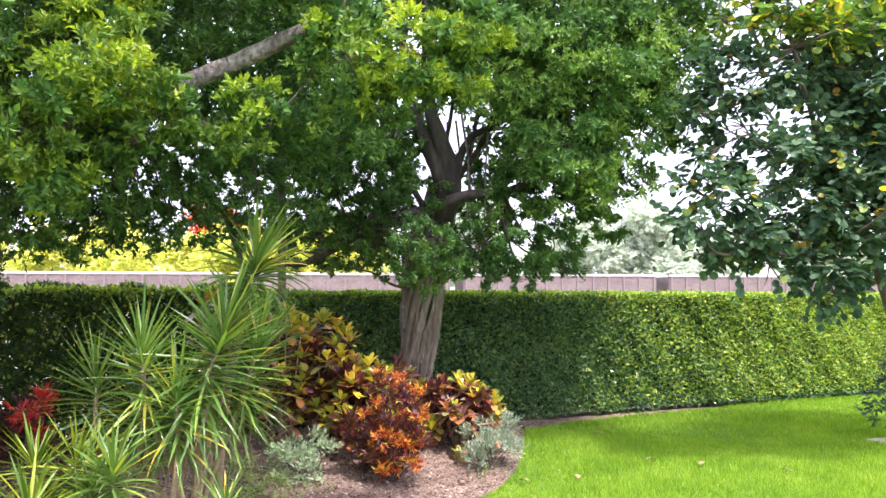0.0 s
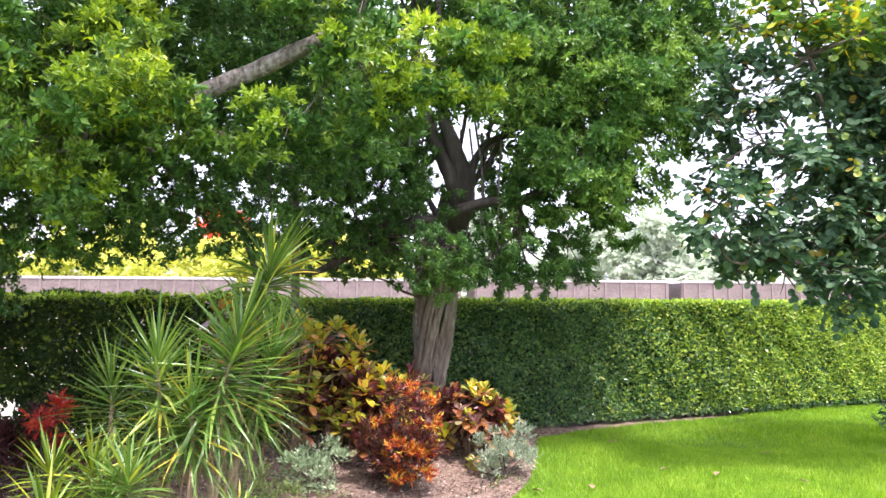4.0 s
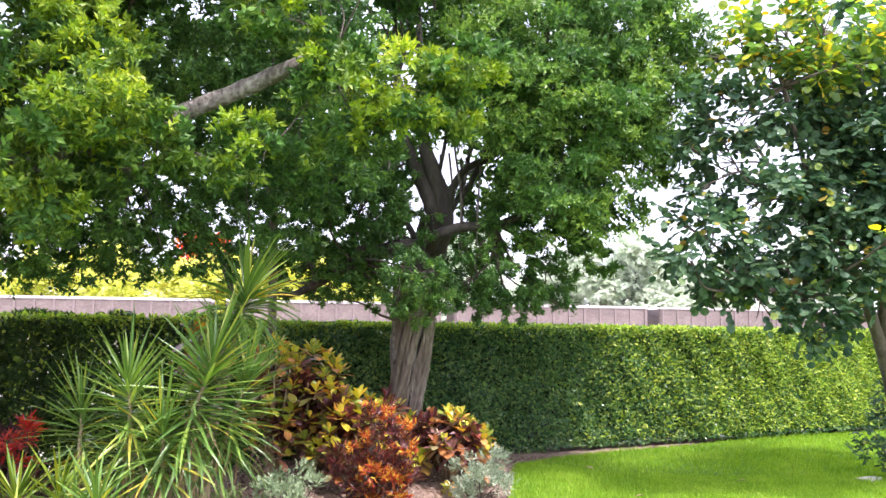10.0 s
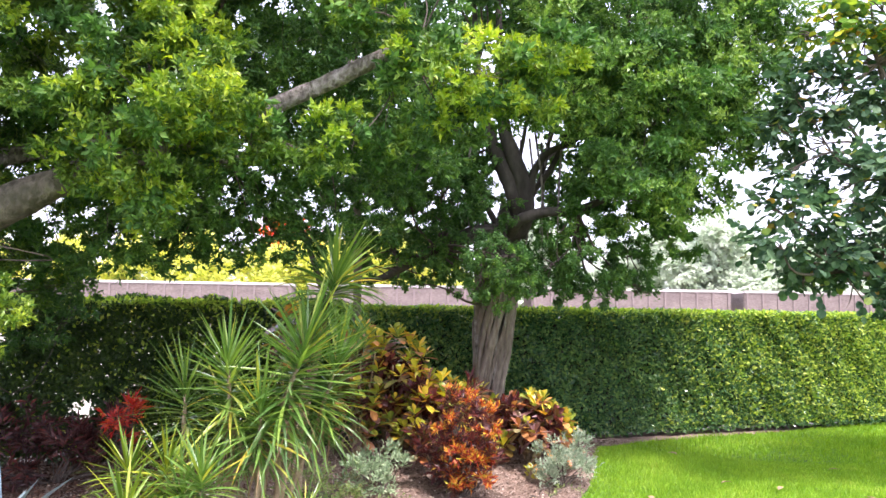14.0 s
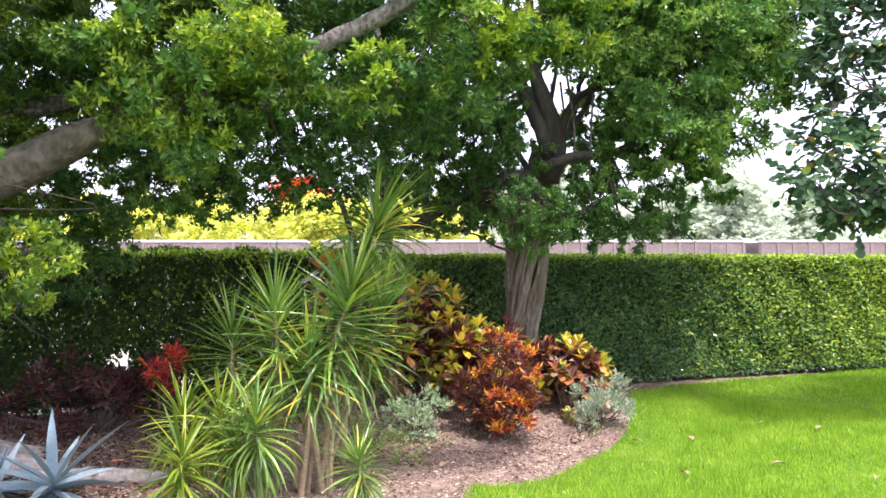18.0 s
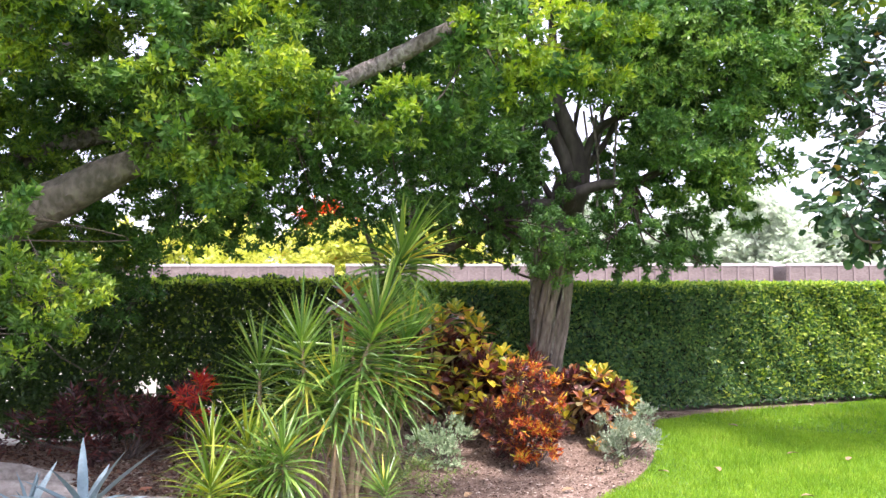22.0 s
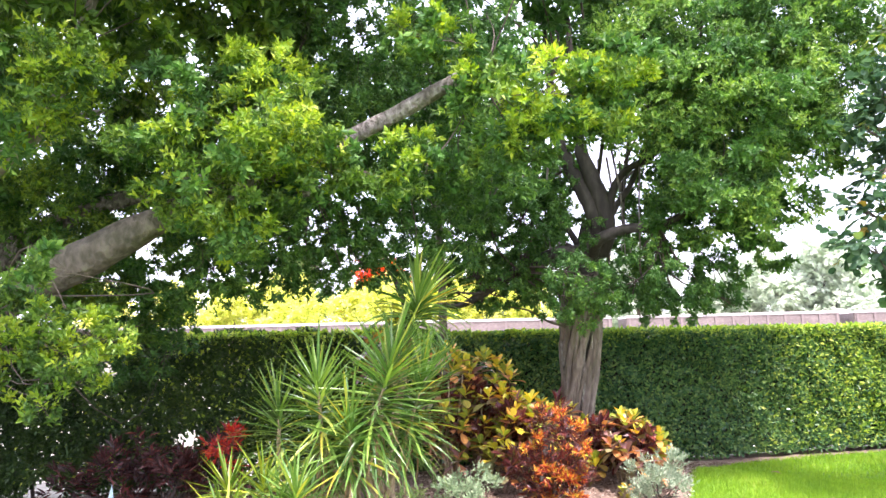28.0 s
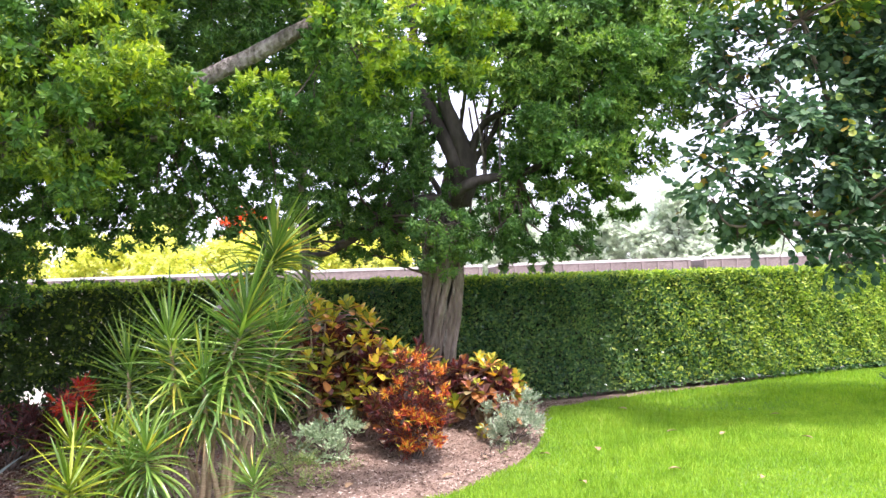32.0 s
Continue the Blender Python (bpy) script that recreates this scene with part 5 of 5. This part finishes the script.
for k, (at, n, length, kind_, label) in enumerate([
    ((-2.50, 4.95, 0.50), 100, 0.33, SHORT, "young lime-green dracaena in the front row"), ((-2.27, 4.98, 0.52), 100, 0.33, SHORT, "young lime-green dracaena in the front row"),
    ((-2.33, 4.55, 0.33), 110, 0.35, SHORT, "small yellow-green dracaena at the bed's front"), ((-1.95, 4.78, 0.50), 130, 0.37, SHORT_G, "young dark green dracaena with a dense tuft"),
    ((-2.12, 4.9, 0.36), 96, 0.35, SHORT_G, "young green dracaena with hanging lower leaves"), ((-1.34, 5.0, 0.24), 110, 0.29, SHORT_G, "small dracaena seedling in the open mulch")]):
    d = thing("dracaena", (at[0], at[1] + 0.02, 0), label, "shrub", "young dracaenas")
    limb("cane", [(at[0], at[1] + 0.03, -0.04), (at[0] + 0.01, at[1] + 0.02, at[2] * 0.5), tuple(at)], [0.02, 0.018, 0.012], "cane", d, seg=6)
    rosette(d, at, (0.1 * math.sin(k), -0.12, 1), n, length, kind_, 150 + k, -0.9, 1.35, 0.14)

CROTON = [broad_leaf("croton_leaf", 0.5, 0.16, c, "croton") for c in (0.0, 0.12)]
CROTON_C = [broad_leaf("croton_leaf", 0.5, 0.14, c, "croton_coral") for c in (0.12, 0.25)]
CROTON_D = [broad_leaf("croton_leaf", 0.5, 0.12, c, "croton_dark") for c in (0.15, 0.35)]


def croton(at, rx, ry, top, tufts, size, label, seed, low=0.15, bright=0.8):
    """Woody stems that end in cups of broad leaves: lime and yellow at the tip, coral round them, bronze below."""
    r = random.Random(seed)
    c = thing("croton", at, label, "shrub", "crotons")
    for k in range(9):
        a = k * 2.39996
        limb("stem", [(at[0] + 0.05 * math.cos(a), at[1] + 0.05 * math.sin(a), at[2] - 0.05), (at[0] + 0.3 * rx * math.cos(a), at[1] + 0.3 * ry * math.sin(a), at[2] + 0.35 * top), (at[0] + 0.65 * rx * math.cos(a), at[1] + 0.65 * ry * math.sin(a), at[2] + 0.75 * top * r.uniform(0.7, 1.1))],
             [0.02, 0.014, 0.008], "cane", c, seg=5, steps=3)
    for k in range(tufts):
        u = (k + 0.5) / tufts
        z = low + (1 - low) * u
        a = k * 2.39996 + r.uniform(-0.4, 0.4)
        ring = math.sqrt(max(0.0, 1 - max(0, (z - 0.35) / 0.65) ** 2)) * r.uniform(0.72, 1.08)
        p = Vector((rx * ring * math.cos(a), ry * ring * math.sin(a), top * (z + r.uniform(-0.04, 0.04))))
        axis = Vector((0.75 * math.cos(a) * ring, 0.75 * math.sin(a) * ring, 0.75 + 0.5 * u)).normalized()
        e = axis.orthogonal().normalized()
        g = axis.cross(e)
        sunny, grow = r.random() < bright and u > 0.12, r.uniform(0.8, 1.15)
        for j in range(10):
            turn = j * 2.39996 + 0.4 * r.random()
            tilt = 0.35 + 1.25 * (j / 9) ** 0.8 + r.uniform(-0.12, 0.12)
            if j < 5:
                meshes = CROTON if sunny else (CROTON_C if r.random() < 0.5 else CROTON_D)
            elif j < 8:
                meshes = (CROTON_C if r.random() < 0.65 else CROTON) if sunny else (CROTON_D if r.random() < 0.6 else CROTON_C)
            else:
                meshes = CROTON_D
            way = (e * math.cos(turn) + g * math.sin(turn)) * math.sin(tilt) + axis * math.cos(tilt)
            part("leaf", meshes[j % 2], c, local=aim(p - axis * (0.010 * j), way, r.uniform(-0.25, 0.25), size * grow * (0.72 + 0.35 * min(1, j / 5)) * r.uniform(0.85, 1.12)))
    lump = [(at[0] + 0.4 * rx * math.cos(a), at[1] + 0.4 * ry * math.sin(a), at[2] + top * h, 0.40 * max(rx, ry)) for a, h in ((0.3, 0.4), (2.4, 0.45), (4.5, 0.4), (1.2, 0.66), (5.3, 0.66), (3.6, 0.7)) if h > low]
    if len(lump) > 1 and top > 0.5:
        v, f = foliage(lump, 900, size * 0.8, 0.42, OVAL, 6, seed + 80, 0.2, 0.08)
        part("inner_leaves", mesh_of("inner_leaves", v, f, "croton_maroon"), c, "dark inner leaves", kind="stuff")
    return c


croton((-1.32, 8.42, float(mound(-1.32, 8.42))), 0.52, 0.38, 1.24, 54, 0.155, "tall croton with broad yellow, orange and maroon leaves", 1, bright=0.9)
croton((-0.86, 8.1, float(mound(-0.86, 8.1))), 0.44, 0.32, 0.86, 42, 0.15, "croton with lime, coral and bronze leaves", 2, bright=0.95)
croton((-0.45, 8.25, float(mound(-0.45, 8.25))), 0.28, 0.24, 0.72, 18, 0.14, "lower croton with bronze and olive leaves", 7, bright=0.4)
croton((0.14, 8.2, float(mound(0.14, 8.2))), 0.44, 0.34, 0.66, 42, 0.15, "rounded croton with yellow and purple-grey leaves below the trunk", 3, 0.15, 0.6)
croton((-2.2, 7.65, 0.0), 0.28, 0.25, 1.62, 12, 0.20, "leggy bronze croton reaching over the hedge", 4, 0.72, 0.15)
croton((-1.62, 8.2, 0.1), 0.28, 0.26, 1.42, 30, 0.16, "bronze croton with drooping leaves", 5, 0.12, 0.5)
croton((0.13, 7.75, 0.02), 0.05, 0.05, 0.2, 3, 0.12, "small yellow croton seedling", 6, bright=1.0)


def fine_shrub(name, clumps, density, size, ratio, material, label, seed, per=7, droop=-0.3, twig=0.09, stems=14, kind_=SIMPLE):
    c = np.array(clumps)
    foot = np.array([c[:, 0].mean(), c[:, 1].mean(), 0.0])
    foot[2] = mound(foot[0], foot[1]) - 0.03
    s = thing(name, tuple(foot + (0, 0, 0.03)), label, "shrub")
    r = np.random.default_rng(seed)
    out = []
    for _ in range(stems):
        x, y, z, rad = clumps[r.integers(len(clumps))]
        tip = np.array([x, y, z]) + unit(r.normal(size=3)) * rad * 0.7
        out.append(tube([foot + r.normal(scale=0.03, size=3) * (1, 1, 0), (foot + tip) / 2 + r.normal(scale=0.03, size=3), tip], [0.009, 0.007, 0.003], 5, 3, 0.0, 1))
    v, f = joined(out)
    part("branchwork", mesh_of("branchwork", v, f, "twig"), s, kind="stuff")
    v, f = sprays(clumps, density, size, ratio, kind_, per, droop, twig, seed, 0.3)
    part("leaves", mesh_of("leaves", v, f, material), s, kind="stuff")
    return s


narrow = fine_shrub("croton", [(-0.52, 7.2, 0.80, 0.17), (-0.50, 7.12, 0.52, 0.22), (-0.66, 7.25, 0.42, 0.18), (-0.46, 7.1, 0.24, 0.18), (-0.36, 7.2, 0.62, 0.17), (-0.6, 7.1, 0.22, 0.16), (-0.34, 7.1, 0.36, 0.17)], 2400, 0.065, 0.26, "croton_maroon", "narrow-leaved croton blazing orange and red over mulch", 61, 8, -0.2, 0.07)
at, axis = shoots([(-0.50, 7.15, 0.86, 0.13), (-0.34, 7.12, 0.68, 0.16), (-0.45, 7.05, 0.5, 0.2), (-0.40, 7.0, 0.28, 0.18), (-0.62, 7.1, 0.62, 0.13), (-0.56, 7.02, 0.24, 0.16)], 1300, 611, -0.3, 0.6, 1.0, 0.0, 1.1)
v, f = whorls(at, axis, 9, 0.062, 0.28, FOLDED, 0.25, 1.2, 0.05, 612)
part("tip_foliage", mesh_of("tip_foliage", v, f, "croton_orange"), narrow, "orange and yellow leaf tips", kind="stuff")
fine_shrub("croton", [(-0.80, 7.5, 0.5, 0.16), (-0.76, 7.45, 0.28, 0.17), (-0.56, 7.6, 0.86, 0.15)], 1500, 0.11, 0.24, "croton_maroon", "dark maroon narrow-leaved croton", 62, 8, -0.4, 0.08)
fine_shrub("silver_bush", [(0.42, 7.6, 0.34, 0.22), (0.56, 7.62, 0.26, 0.19), (0.30, 7.55, 0.26, 0.18), (0.45, 7.5, 0.17, 0.22), (0.28, 7.5, 0.14, 0.15)], 3600, 0.034, 0.4, "silver", "soft silver-leaved bush at the lawn's edge", 63, 8, -0.6, 0.08)
fine_shrub("sage_bush", [(-1.26, 7.4, 0.26, 0.2), (-1.12, 7.3, 0.17, 0.17), (-1.42, 7.3, 0.17, 0.19), (-1.32, 7.1, 0.14, 0.2), (-1.2, 7.05, 0.09, 0.15)], 2600, 0.042, 0.5, "sage", "low grey-green leafy bush in the mulch", 64, 7, -0.4, 0.08)
fine_shrub("ground_cover", [(-1.75, 7.0, 0.06, 0.22), (-1.5, 6.8, 0.05, 0.2), (-1.95, 6.7, 0.06, 0.22), (-1.35, 6.5, 0.03, 0.14), (-1.75, 6.4, 0.05, 0.2), (-1.1, 6.9, 0.03, 0.16), (-1.2, 6.2, 0.02, 0.14), (-1.62, 7.15, 0.08, 0.2), (-1.45, 6.3, 0.04, 0.16)], 3600, 0.03, 0.5, "weed", "patchy pale green ground cover", 65, 6, -0.2, 0.07)
fine_shrub("ground_cover", [(0.25, 7.2, 0.01, 0.14), (0.4, 7.35, 0.01, 0.14), (0.1, 7.1, 0.0, 0.1)], 700, 0.035, 0.35, "weed", "thin weeds by the lawn's edge", 66, 5, -0.3, 0.06)
fine_shrub("ti_plant", [(x, y + 0.45, z * 0.9, r_ * 1.05) for x, y, z, r_ in TI] + [(-3.3, 7.1, 0.2, 0.2), (-4.6, 6.9, 0.2, 0.22), (-5.2, 7.0, 0.3, 0.22)], 900, 0.11, 0.26, "ti", "dark maroon ti plants below the hedge", 67, 7, -0.2, 0.1, 26)
fine_shrub("ti_plant", [(-3.58, 7.08, 0.70, 0.10), (-3.66, 7.1, 0.64, 0.09), (-3.6, 7.1, 0.48, 0.07)], 3600, 0.10, 0.24, "ti_red", "crimson ti plant standing out from the dark ones", 68, 8, -0.3, 0.06, 8)
fine_shrub("shrub", [(5.25, 9.35, 0.45, 0.3), (5.45, 9.4, 0.75, 0.3), (5.05, 9.3, 0.22, 0.22), (5.5, 9.2, 0.25, 0.28), (5.3, 9.5, 1.0, 0.22)], 620, 0.09, 0.6, "grape_leaf", "dark low shrub round the sea grape's foot", 69, 6, 0.1, 0.14)

fine_shrub("young_shrub", [(-4.55, 4.55, 0.32, 0.09), (-4.48, 4.6, 0.22, 0.08)], 3000, 0.06, 0.5, "hedge_tip_and_lit", "small lime-green seedling beside the fig roots", 71, 6, -0.4, 0.05, 5)
AGAVE = [strap_leaf("agave_leaf", 0.15, a, "agave", 0.3, 6) for a in (0.1, 0.5, 1.0)]
agave = thing("agave", (-3.38, 4.98, 0), "blue-grey agave rosette with stiff broad leaves", "shrub", "agaves")
rosette(agave, (-3.4, 4.98, 0.1), (0.15, -0.1, 1), 26, 0.56, AGAVE, 170, -0.25, 1.0, 0.05)
pup = thing("agave", (-3.85, 5.05, 0), "smaller blue-grey agave beside the large one", "shrub", "agaves")
rosette(pup, (-3.85, 5.05, 0.07), (-0.1, -0.1, 1), 22, 0.36, AGAVE, 171, -0.2, 1.2, 0.04)

# ---- small things on the ground ----


def shard(name, size, material, at, turn, label, category, seed, group=""):
    r = np.random.default_rng(seed)
    k = 7
    a = np.sort(r.uniform(0, 2 * np.pi, k))
    rim = np.stack([np.cos(a) * size * r.uniform(0.7, 1.1, k), np.sin(a) * size * r.uniform(0.5, 0.9, k)], 1)
    h = size * 0.28
    v = np.concatenate([np.c_[rim, np.zeros(k)], np.c_[rim * 0.92, np.full(k, h) * r.uniform(0.7, 1.2, k)], [[0, 0, h * 1.15]]])
    q = np.array([(i, (i + 1) % k, k + (i + 1) % k, k + i) for i in range(k)])
    t = np.array([(k + i, k + (i + 1) % k, 2 * k) for i in range(k)])
    ob = new(name, mesh_of(name, v, [q, t], material))
    ob.matrix_basis = pose(*at, r.uniform(-8, 8), r.uniform(-8, 8), turn)
    return tagged(ob, label, category, group)


for k, (x, y, s) in enumerate([(-3.3, 5.75, 0.10), (-2.95, 5.8, 0.085), (-3.55, 6.1, 0.07), (-4.2, 6.05, 0.06), (-3.12, 6.0, 0.04)]):
    shard("pot_shard", s, "terracotta", (x, y, 0.0), 40 * k, "broken piece of orange terracotta on the mulch", "shard", k, "pot shards")
for k, (x, y, s) in enumerate([(-4.6, 6.6, 0.07), (-3.95, 6.7, 0.06), (-4.3, 6.25, 0.09), (-4.05, 5.35, 0.10), (-3.9, 4.75, 0.12), (-4.35, 4.7, 0.1)]):
    shard("stone", s, "stone", (x, y, -0.01), 55 * k, "pale rounded limestone in the bed", "stone", 20 + k, "bed stones")
shard("paving_stone", 0.2, "stone", (4.9, 9.3, -0.03), 10, "flat pale stone in the grass by the tree", "stone", 40)
stick = thing("stick", (0.0, 8.75, 0.2), "dry orange-brown stick lying on the mulch", "stick")
limb("shaft", [(-0.16, 8.72, float(mound(-0.16, 8.72)) + 0.012), (0.02, 8.76, float(mound(0.02, 8.76)) + 0.016), (0.26, 8.72, float(mound(0.26, 8.72)) + 0.012)], [0.012, 0.014, 0.009], "terracotta", stick, seg=7)
dry = broad_leaf("fallen_leaf", 0.5, 0.2, 0.3, "dead_leaf")
for k, (x, y) in enumerate([(0.14, 7.0), (0.72, 7.05), (2.06, 8.0), (2.5, 7.9), (1.15, 7.3), (3.1, 7.6), (1.6, 6.4), (2.2, 6.0), (0.9, 6.0), (3.4, 8.9), (-0.1, 6.4), (-0.9, 6.2), (0.1, 8.05), (1.7, 9.4)]):
    ob = new("fallen_leaf", dry)
    ob.matrix_basis = pose(x, y, float(mound(x, y)) + 0.035, 12, 8 * math.sin(k), 47 * k) @ Matrix.Diagonal((0.11, 0.11, 0.11, 1))
    tagged(ob, "dry curled tan leaf lying on the ground", "leaf", "fallen leaves")

# ---- railway beyond the hedge ----
RAIL_SLOPE = 11.0


def along_rail(s, d=0.0):
    a = radians(RAIL_SLOPE)
    return (s * math.cos(a) - d * math.sin(a), 62 + s * math.sin(a) + d * math.cos(a))


bank = new("railway_embankment", solid("railway_embankment", (400, 9, 1.1), 0.25, "far_ground"))
bank.matrix_basis = pose(*along_rail(0), -0.1, 0, 0, RAIL_SLOPE)
tagged(bank, "low gravel embankment carrying the track", "embankment", kind="structure")
for d in (-0.72, 0.72):
    rail = new("rail", solid("rail", (400, 0.07, 0.16), 0, "steel"))
    rail.matrix_basis = pose(*along_rail(0, d), 1.0, 0, 0, RAIL_SLOPE)
    tagged(rail, "steel rail of the railway track", "rail", "track rails")

WL, WH = 15.6, 1.45
side_me = solid("side", (WL, 0.08, WH), 0.01, "wagon")
rib_me = solid("rib", (0.16, 0.12, WH), 0.02, "wagon_rib")
rim_me = solid("top_rail", (WL + 0.1, 0.2, 0.2), 0.02, "wagon_rim")
end_me = solid("end", (0.08, 2.9, WH), 0.01, "wagon")
sill_me = solid("sill", (WL, 2.6, 0.3), 0.02, "steel")
bogie_me = solid("bogie_frame", (2.4, 2.0, 0.4), 0.08, "steel")
v, f = tube([(0, -0.85, 0), (0, 0.85, 0)], [0.42, 0.42], 16, 2, 0.0)
wheel_me = mesh_of("wheelset", v, f, "steel", True)
load_v = np.array([(x, y, 0.35 * max(0, 1 - abs(y) / 1.4) * (0.6 + 0.4 * math.sin(x * 0.9) ** 2)) for x in np.linspace(-WL / 2 + 0.1, WL / 2 - 0.1, 30) for y in np.linspace(-1.4, 1.4, 7)])
load_q = np.array([(i * 7 + j, (i + 1) * 7 + j, (i + 1) * 7 + j + 1, i * 7 + j + 1) for i in range(29) for j in range(6)])
load_me = mesh_of("load", load_v, load_q, "gravel_load", True)
first = thing("gondola_wagon", (0, 0, 1.16), "weathered ribbed open goods wagon in pinkish grey paint", "wagon", "goods train wagons")
for y in (-1.48, 1.48):
    part("side", side_me, first, local=pose(0, y, 0.75))
    part("top_rail", rim_me, first, "pale top rail", local=pose(0, y, 0.75 + WH))
    for k in range(13):
        part("rib", rib_me, first, local=pose(-WL / 2 + 0.2 + k * (WL - 0.4) / 12, y + 0.07 * (1 if y > 0 else -1), 0.75))
for x in (-WL / 2, WL / 2):
    part("end", end_me, first, local=pose(x, 0, 0.75))
part("sill", sill_me, first, local=pose(0, 0, 0.45))
part("load", load_me, first, "pale aggregate load", local=pose(0, 0, 1.95))
for x in (-5.4, 5.4):
    bg = part("bogie", bogie_me, first, local=pose(x, 0, 0.2))
    for dx in (-0.85, 0.85):
        part("wheelset", wheel_me, bg, local=pose(dx, 0, 0.22))
first.matrix_basis = pose(*along_rail(-58), 1.16, 0, 0, RAIL_SLOPE)
for k in range(1, 8):
    copy_thing(first, pose(*along_rail(-58 + 16.7 * k), 1.16, 0, 0, RAIL_SLOPE))

# ---- distance ----


def far_tree(at, height, wide, material, label, seed, leaf=0.55, low=0.2, density=34):
    r = np.random.default_rng(seed)
    t = thing("tree", (*at, -0.06), label, "tree", "trees beyond the railway")
    limb("trunk", [(*at, -0.1), (at[0] + 0.2, at[1], height * 0.35), (at[0], at[1], height * 0.75)], [0.25, 0.2, 0.08], "bark_brown", t, seg=7)
    c = []
    for _ in range(15):
        a, h = r.uniform(0, 6.28), r.uniform(low, 1.0)
        w = wide * math.sin(math.pi * min(0.93, 0.25 + 0.7 * (h - low) / (1 - low))) * r.uniform(0.35, 1.0)
        c.append((at[0] + w * math.cos(a), at[1] + 0.6 * w * math.sin(a), height * h, wide * r.uniform(0.22, 0.42)))
    v, f = sprays(c, density, leaf, 0.55, SIMPLE, 7, 0.2, 0.8, seed, 0.2)
    part("crown", mesh_of("crown", v, f, material), t, kind="stuff")


for k in range(14):
    far_tree((-56 + 3.7 * k + 1.0 * math.sin(k * 5), 80 + 3 * math.cos(k * 3) - 0.3 * k), 7.6 + 1.0 * math.sin(k * 2.2), 3.6, "far_yellow", "bright yellow-green sunlit tree beyond the railway", 200 + k, 0.5, 0.1)
for k, (x, y, h, w, m) in enumerate([(-28.0, 96, 11.5, 4.6, "far_red"), (-40, 100, 13, 5, "far_green"), (-14, 98, 11, 5, "far_green")]):
    far_tree((x, y), h, w, m, "flame tree in orange-red blossom" if m == "far_red" else "green tree beyond the railway", 230 + k, 0.6, 0.45)
# far trees whose haze is painted into the leaves
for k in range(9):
    far_tree((-2 + 6.2 * k + 1.5 * math.sin(k * 4), 96 + 5 * math.cos(k * 2.3)), 10.0 + 2.6 * math.sin(k * 1.9 + 0.6), 5.0, "far_hazed", "pale grey-green tree in the distance, haze painted into its leaves", 250 + k, 0.6, 0.08)
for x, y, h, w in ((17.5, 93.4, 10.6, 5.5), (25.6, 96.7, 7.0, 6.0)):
    far_tree((x, y), h, w, "far_hazed", "tall pale grey-green tree beyond the railway, haze painted into its leaves", 280 + int(h), 0.6, 0.08)
